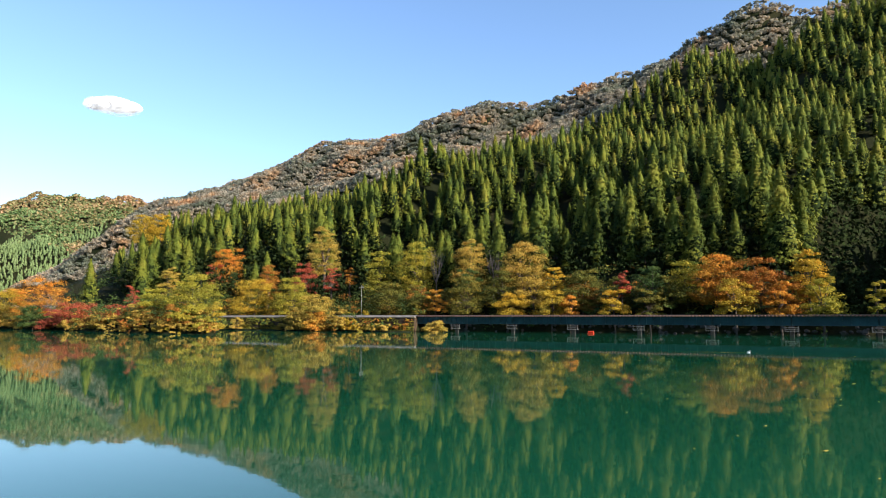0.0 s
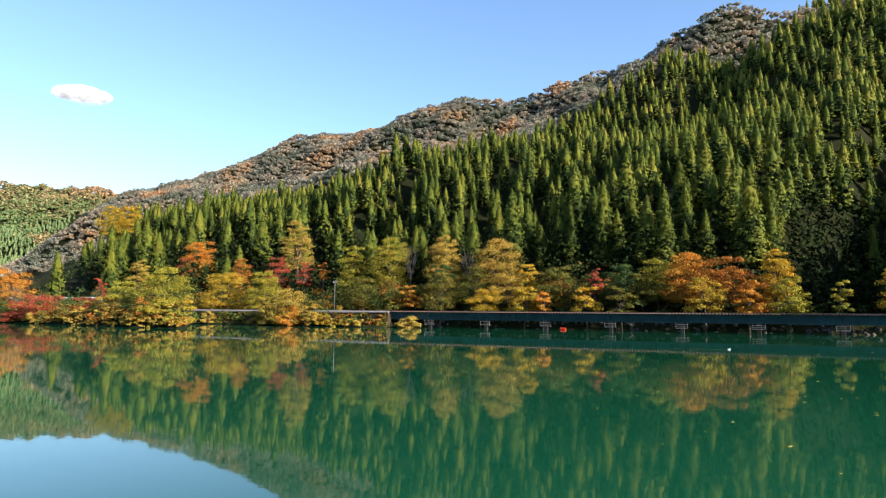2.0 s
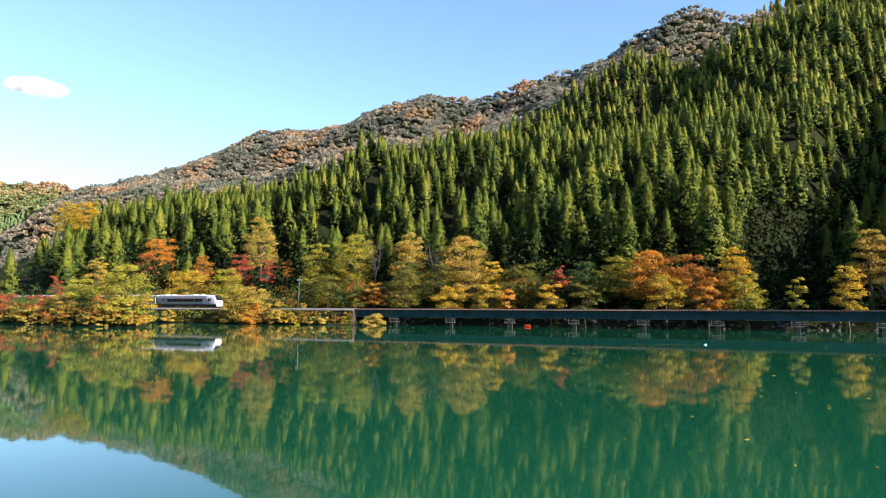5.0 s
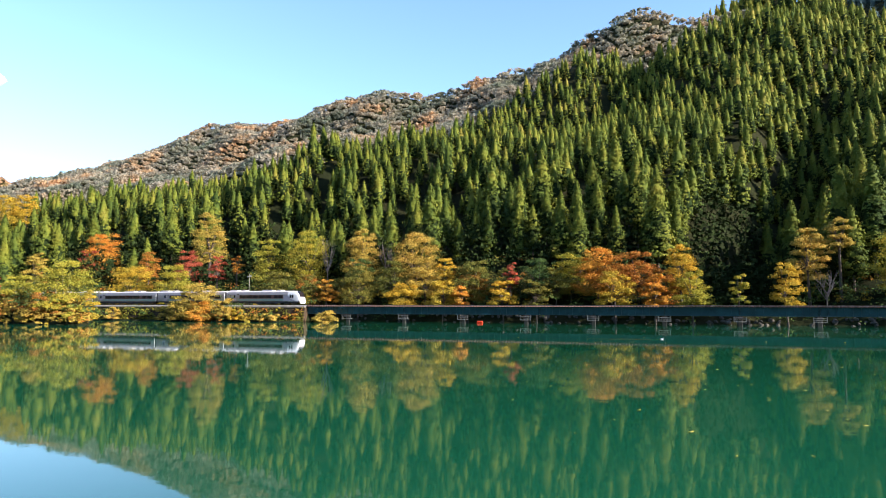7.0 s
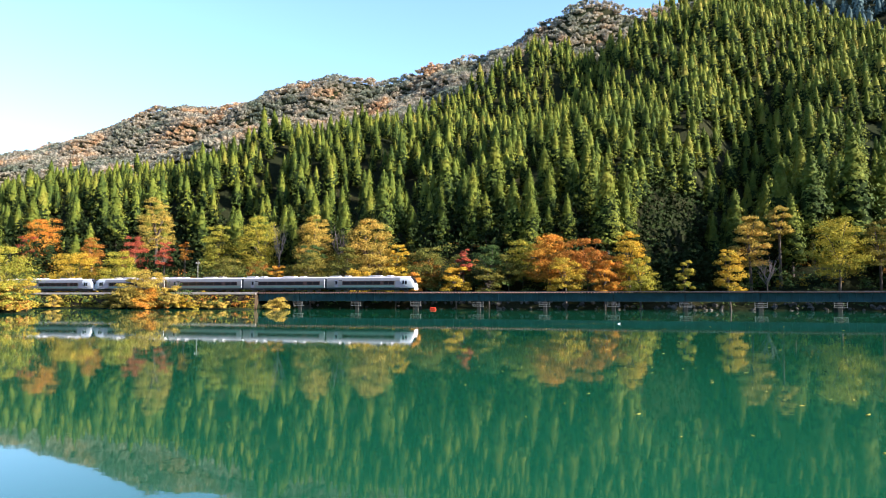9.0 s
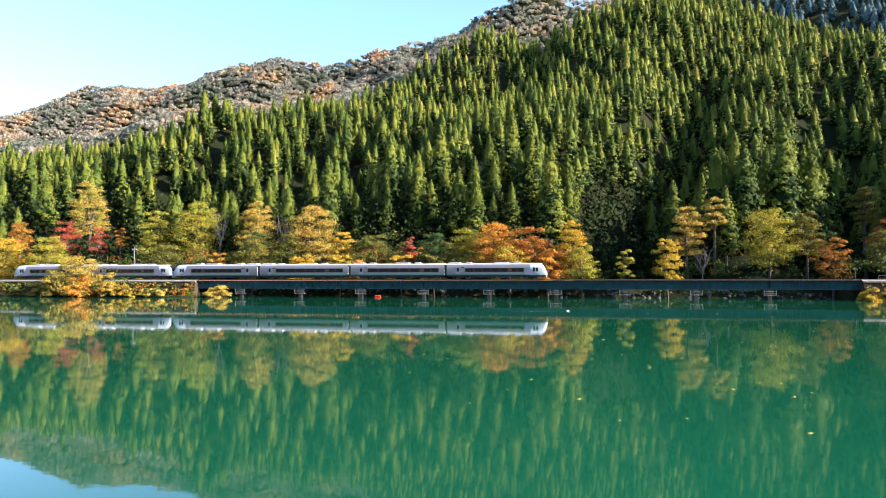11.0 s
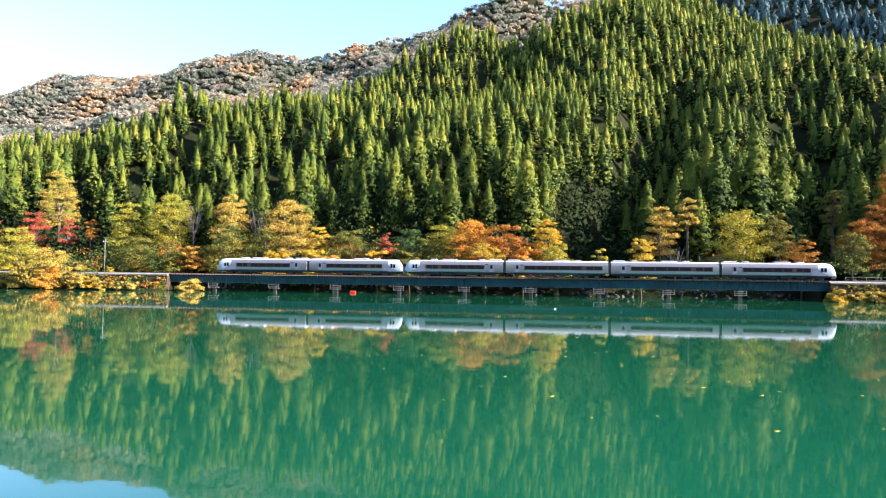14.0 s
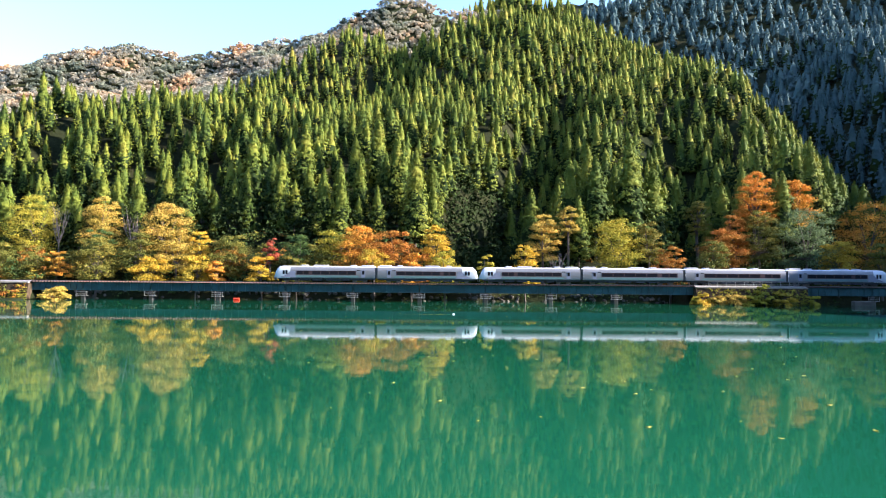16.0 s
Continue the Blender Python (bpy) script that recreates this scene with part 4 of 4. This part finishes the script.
def carriage(cab):
    """A diesel railcar with its cab, if any, at +x. The origin is at rail level under the middle."""
    label = "white diesel railcar with sloping cab and dark window band" if cab else "white intermediate railcar with dark window band"
    car = tagged(new("railcar"), label, "railcar", "cars of the train")
    e = CAR_L / 2 - 0.28
    secs = [section(-e), section(-e + 0.05)]
    secs += [section(x) for x in np.linspace(-e + 1, e - 3.2, 8)]
    if cab:
        secs += [section(e - 1.5, 1, 3.59), section(e - 0.85, 0.99, 3.5), section(e - 0.48, 0.975, 3.24), section(e - 0.2, 0.95, 2.68),
                 section(e + 0.0, 0.91, 1.95), section(e + 0.14, 0.87, 1.45, 0.5), section(e + 0.12, 0.84, 1.1, 0.42)]
    else:
        secs += [section(e - 0.05), section(e)]
    for side, (p, q) in enumerate(((0, 5), (8, 13))):
        bm = bmesh.new()
        loft(bm, secs[:10], p, q)
        part("body_side", bm, M_STEEL, car, "stainless steel body side")
        bm = bmesh.new()
        loft(bm, secs[9:], p, q)
        part("cab_side" if cab else "body_end", bm, M_CAB if cab else M_STEEL, car)
    bm = bmesh.new()
    loft(bm, secs, 4, 9)
    part("roof", bm, M_ROOF, car, "pale grey-white roof")
    for s in (secs[0], secs[-1]):
        bm = bmesh.new()
        bm.faces.new([bm.verts.new(p) for p in s])
        part("end_wall", bm, M_WHITE, car)
    # window band and panes, both sides
    w0, w1 = (-e + 4.0, e - 4.6) if cab else (-e + 4.0, e - 1.3)
    for side in (-1, 1):
        y = side * 1.434
        band = part("window_band", boxed(w0 - 0.15, w1 + 0.15, min(y, y + side * 0.012), max(y, y + side * 0.012), 1.62, 2.52, bevel=0.0), M_BAND, car, "dark window band")
        ln = w1 - w0
        for a, b in ((0, 0.14), (0.15, 0.29), (0.30, 0.44), (0.45, 0.59), (0.60, 0.74), (0.80, 0.89), (0.90, 1.0)):
            a, b = w0 + ln * a, w0 + ln * b
            part("window", boxed(a + 0.04, b - 0.04, min(y, y + side * 0.022), max(y, y + side * 0.022), 1.7, 2.44), M_GLASS, band)
        part("lower_stripe", boxed(-e + 3.4, e - 4.5 if cab else e - 0.4, min(y, y + side * 0.006), max(y, y + side * 0.006), 1.08, 1.48), M_MINT, car, "pale teal stripe along the lower body side")
        dx = -e + 2.4
        part("door", boxed(dx - 0.42, dx + 0.42, min(y, y + side * 0.01), max(y, y + side * 0.01), 1.08, 2.75), M_GREYBAND, car, "dark grey recessed passenger door")
        part("door_window", boxed(dx - 0.24, dx + 0.24, min(y, y + side * 0.02), max(y, y + side * 0.02), 1.75, 2.55), M_GLASS, car)
        part("indicator", boxed(dx + 0.7, dx + 1.35, min(y, y + side * 0.014), max(y, y + side * 0.014), 2.58, 2.72), M_GLASS, car)
        if cab:
            for a, b, lo, hi in ((e - 2.62, e - 2.22, 1.72, 2.6), (e - 2.02, e - 1.6, 1.72, 2.55)):
                part("cab_window", boxed(a, b, min(y, y + side * 0.02), max(y, y + side * 0.02), lo, hi), M_GLASS, car)
            # grey swoosh behind the cab
            bm = bmesh.new()
            pts = [(e - 4.0, 2.5), (e - 3.1, 2.35), (e - 2.4, 1.6), (e - 1.2, 1.1), (e - 1.2, 1.0), (e - 4.4, 1.0)]
            lo_ = [bm.verts.new((x, y, z)) for x, z in pts]
            hi_ = [bm.verts.new((x, y + side * 0.008, z)) for x, z in pts]
            bm.faces.new(hi_ if side < 0 else hi_[::-1])
            for i in range(len(pts)):
                j = (i + 1) % len(pts)
                bm.faces.new((lo_[i], lo_[j], hi_[j], hi_[i]))
            part("grey_panel", bm, M_GREYBAND, car, "grey swept panel behind the cab")
    if cab:
        bm = bmesh.new()
        rows = []
        for s in (section(e - 0.84, 0.99, 3.51), section(e - 0.47, 0.975, 3.26), section(e - 0.18, 0.95, 2.7), section(e - 0.01, 0.91, 2.05)):
            rows.append([bm.verts.new((p[0] + 0.03, p[1], p[2] + 0.015)) for p in s[4:9]])
        for a, b in zip(rows[:-1], rows[1:]):
            for i in range(len(a) - 1):
                bm.faces.new((a[i], a[i + 1], b[i + 1], b[i]))
        part("windscreen", bm, M_GLASS, car, "dark raked windscreen")
        for y in (-0.8, 0.8):
            part("headlight", boxed(e + 0.13, e + 0.2, y - 0.16, y + 0.16, 1.0, 1.2, bevel=0.03), M_LAMP, car)
        part("coupler", boxed(e + 0.1, e + 0.34, -0.16, 0.16, 0.7, 1.0, bevel=0.03), M_UNDER, car)
    for x, ln in ((-e + 1.6, 2.4), (-e + 4.6, 1.1), (1.0, 3.0), (4.4, 1.2)):
        part("roof_unit", boxed(x - ln / 2, x + ln / 2, -0.75, 0.75, 3.52, 3.84, bevel=0.06), M_ROOF, car, "boxy roof unit")
    for x in (-7.1, 7.1):
        bm = bmesh.new()
        for y in (-0.98, 0.98):
            box(bm, x - 1.5, x + 1.5, y - 0.09, y + 0.09, 0.38, 0.62, 0.02)
            box(bm, x - 0.35, x + 0.35, y - 0.1, y + 0.1, 0.62, 0.9, 0.02)
        box(bm, x - 0.3, x + 0.3, -0.9, 0.9, 0.35, 0.7)
        bogie = part("bogie", bm, M_UNDER, car)
        for dx in (-1.05, 1.05):
            bm = bmesh.new()
            for y in (-0.6, 0.46):
                tube(bm, (x + dx, y, 0.43), (x + dx, y + 0.14, 0.43), 0.43, 0.43, 20)
            tube(bm, (x + dx, -0.5, 0.43), (x + dx, 0.5, 0.43), 0.09, 0.09, 8)
            part("wheelset", bm, M_RAIL, bogie)
    for x, ln in ((-4.2, 1.6), (-1.6, 2.6), (1.6, 2.0), (4.2, 1.8)):
        part("equipment_box", boxed(x - ln / 2, x + ln / 2, -1.22, 1.22, 0.32, 0.9, bevel=0.04), M_UNDER, car)
    part("underframe", boxed(-e + 0.1, e - 0.6, -1.2, 1.2, 0.6, 0.95), M_UNDER, car)
    for s in (-1,) if cab else (-1, 1):
        a, b = sorted((s * (e - 0.02), s * (e + 0.27)))
        part("gangway", boxed(a, b, -1.28, 1.28, 0.85, 3.3, bevel=0.03), M_UNDER, car, "black rubber gangway")
    return car


def build_train():
    cabcar, midcar = carriage(True), carriage(False)
    # order from the rear of the train: turn of each car
    cars = [(cabcar, 180), (copy_thing(cabcar, pose(0, 0, 0)), 0), (copy_thing(cabcar, pose(0, 0, 0)), 180), (midcar, 0),
            (copy_thing(midcar, pose(0, 0, 0)), 0), (copy_thing(cabcar, pose(0, 0, 0)), 0)]
    for car, turn in cars:
        car.scale = (1, 1, 0.94)
    return cars


CARS = build_train()


def build_floating_leaves():
    """Fallen leaves drifting on the water."""
    rng = np.random.RandomState(51)
    bm = bmesh.new()
    for i in range(9):
        a = 2 * math.pi * i / 9
        bm.verts.new((0.09 * math.cos(a), 0.05 * math.sin(a), 0.012 * math.cos(2 * a)))
    bm.verts.ensure_lookup_table()
    bm.faces.new(list(bm.verts))
    me = bpy.data.meshes.new("floating_leaf")
    bm.to_mesh(me)
    bm.free()
    me.materials.append(LEAF["tan"])
    for i in range(120):
        d = rng.uniform(22, 95)
        a = rng.uniform(-0.25, 0.6)
        o = new("floating_leaf", me)
        s = rng.uniform(0.7, 1.5)
        o.matrix_basis = Matrix.LocRotScale((d * math.sin(a), d * math.cos(a), 0.015), Euler((0, 0, rng.uniform(0, 6.28))), (s, s, s))
        tagged(o, "dry autumn leaf floating on the water", "leaf", "floating leaves")


def build_cloud():
    """A small fair-weather cloud far beyond the ridge."""
    rng = np.random.RandomState(61)
    bm = bmesh.new()
    for i in range(34):
        u = rng.uniform(-1, 1)
        r = 40 * (1 - 0.75 * u * u) * rng.uniform(0.6, 1.1)
        vs = bmesh.ops.create_icosphere(bm, subdivisions=3, radius=1)["verts"]
        c = Vector((u * 100, rng.uniform(-20, 20), rng.uniform(-6, 10) * (1 - u * u)))
        for v in vs:
            v.co = c + Vector((v.co.x * r * 1.5, v.co.y * r, v.co.z * r * 0.85))
    for f in bm.faces:
        f.smooth = True
    m, nt, b = nodes_of("cloud_vapour")
    b.inputs["Base Color"].default_value = (0.9, 0.9, 0.9, 1)
    b.inputs["Roughness"].default_value = 1
    # Added glow whitens the cloud where sunlight alone leaves it grey.
    b.inputs["Emission Color"].default_value = (1, 1, 1, 1)
    b.inputs["Emission Strength"].default_value = 0.25
    tr = nt.nodes.new("ShaderNodeBsdfTransparent")
    mx = nt.nodes.new("ShaderNodeMixShader")
    al = ramp(nt, noise_node(nt, 0.03, 5), [(0.35, (0.04, 0.04, 0.04)), (0.65, (0.30, 0.30, 0.30))])
    nt.links.new(al, mx.inputs[0])
    nt.links.new(tr.outputs[0], mx.inputs[1])
    nt.links.new(b.outputs[0], mx.inputs[2])
    nt.links.new(mx.outputs[0], nt.nodes["Material Output"].inputs["Surface"])
    o = part("cloud", bm, m, None)
    o.matrix_basis = pose(-2430, 1715, 824, 0, 0, 52)
    tagged(o, "small white fair-weather cloud", "cloud", kind="structure")


def build_bird():
    """A pale water bird with its wake, swimming towards +x."""
    root = tagged(new("water_bird"), "small pale water bird swimming with a thin wake", "bird")
    bm = bmesh.new()
    vs = bmesh.ops.create_icosphere(bm, subdivisions=3, radius=1)["verts"]
    for v in vs:
        up = 0.10 * max(0, -v.co.x) ** 2
        v.co = Vector((v.co.x * 0.30, v.co.y * 0.14, v.co.z * 0.12 + 0.06 + up))
    for f in bm.faces:
        f.smooth = True
    part("body", bm, M_WHITE, root)
    bm = bmesh.new()
    tube(bm, (0.2, 0, 0.08), (0.27, 0, 0.28), 0.055, 0.04, 8)
    part("neck", bm, M_WHITE, root)
    bm = bmesh.new()
    vs = bmesh.ops.create_icosphere(bm, subdivisions=2, radius=0.065)["verts"]
    for v in vs:
        v.co = Vector((v.co.x * 1.25 + 0.3, v.co.y, v.co.z + 0.3))
    head = part("head", bm, M_WHITE, root)
    bm = bmesh.new()
    tube(bm, (0.36, 0, 0.295), (0.45, 0, 0.28), 0.025, 0.012, 6)
    part("beak", bm, M_BEAK, head)
    for side in (-1, 1):
        bm = bmesh.new()
        rows = []
        for i in range(40):
            x = -0.2 - 0.45 * i
            y = side * (0.12 + 0.05 * i)
            h = 0.035 * (1 - i / 40)
            rows.append([bm.verts.new(p) for p in ((x, y - 0.16, 0.003), (x, y, 0.004 + h), (x, y + 0.16, 0.003))])
        for a, b in zip(rows[:-1], rows[1:]):
            for k in range(2):
                f = bm.faces.new((a[k], a[k + 1], b[k + 1], b[k]))
                f.smooth = True
        part("wake", bm, M_WATER, root, "low ripple trailing the bird")
    root.scale = (0.55, 0.55, 0.55)
    return root


BIRD = build_bird()
build_floating_leaves()
build_cloud()


def motions():
    """The train crosses from the wooded shore over the bridge."""
    front = [(0.0, -229.0), (5.5, -118.0), (7.0, -87.6), (9.0, -47.2), (12.5, 23.2), (14.5, 63.1), (16.0, 92.3)]
    swim = [(0.0, -7.5, 84.5), (5.5, -4.4, 88.5), (9.0, -2.7, 91.5), (12.5, -1.1, 92.3), (16.0, 1.2, 92.6)]
    walk(BIRD, [(t, pose(x, y, 0.0, 0, 0, 12)) for t, x, y in swim])
    for i, (car, turn) in enumerate(CARS):
        back = (len(CARS) - 1 - i) * CAR_L + CAR_L / 2
        walk(car, [(t, pose(x - back, TRACK_Y, RAIL_Z, 0, 0, turn)) for t, x in front])


motions()
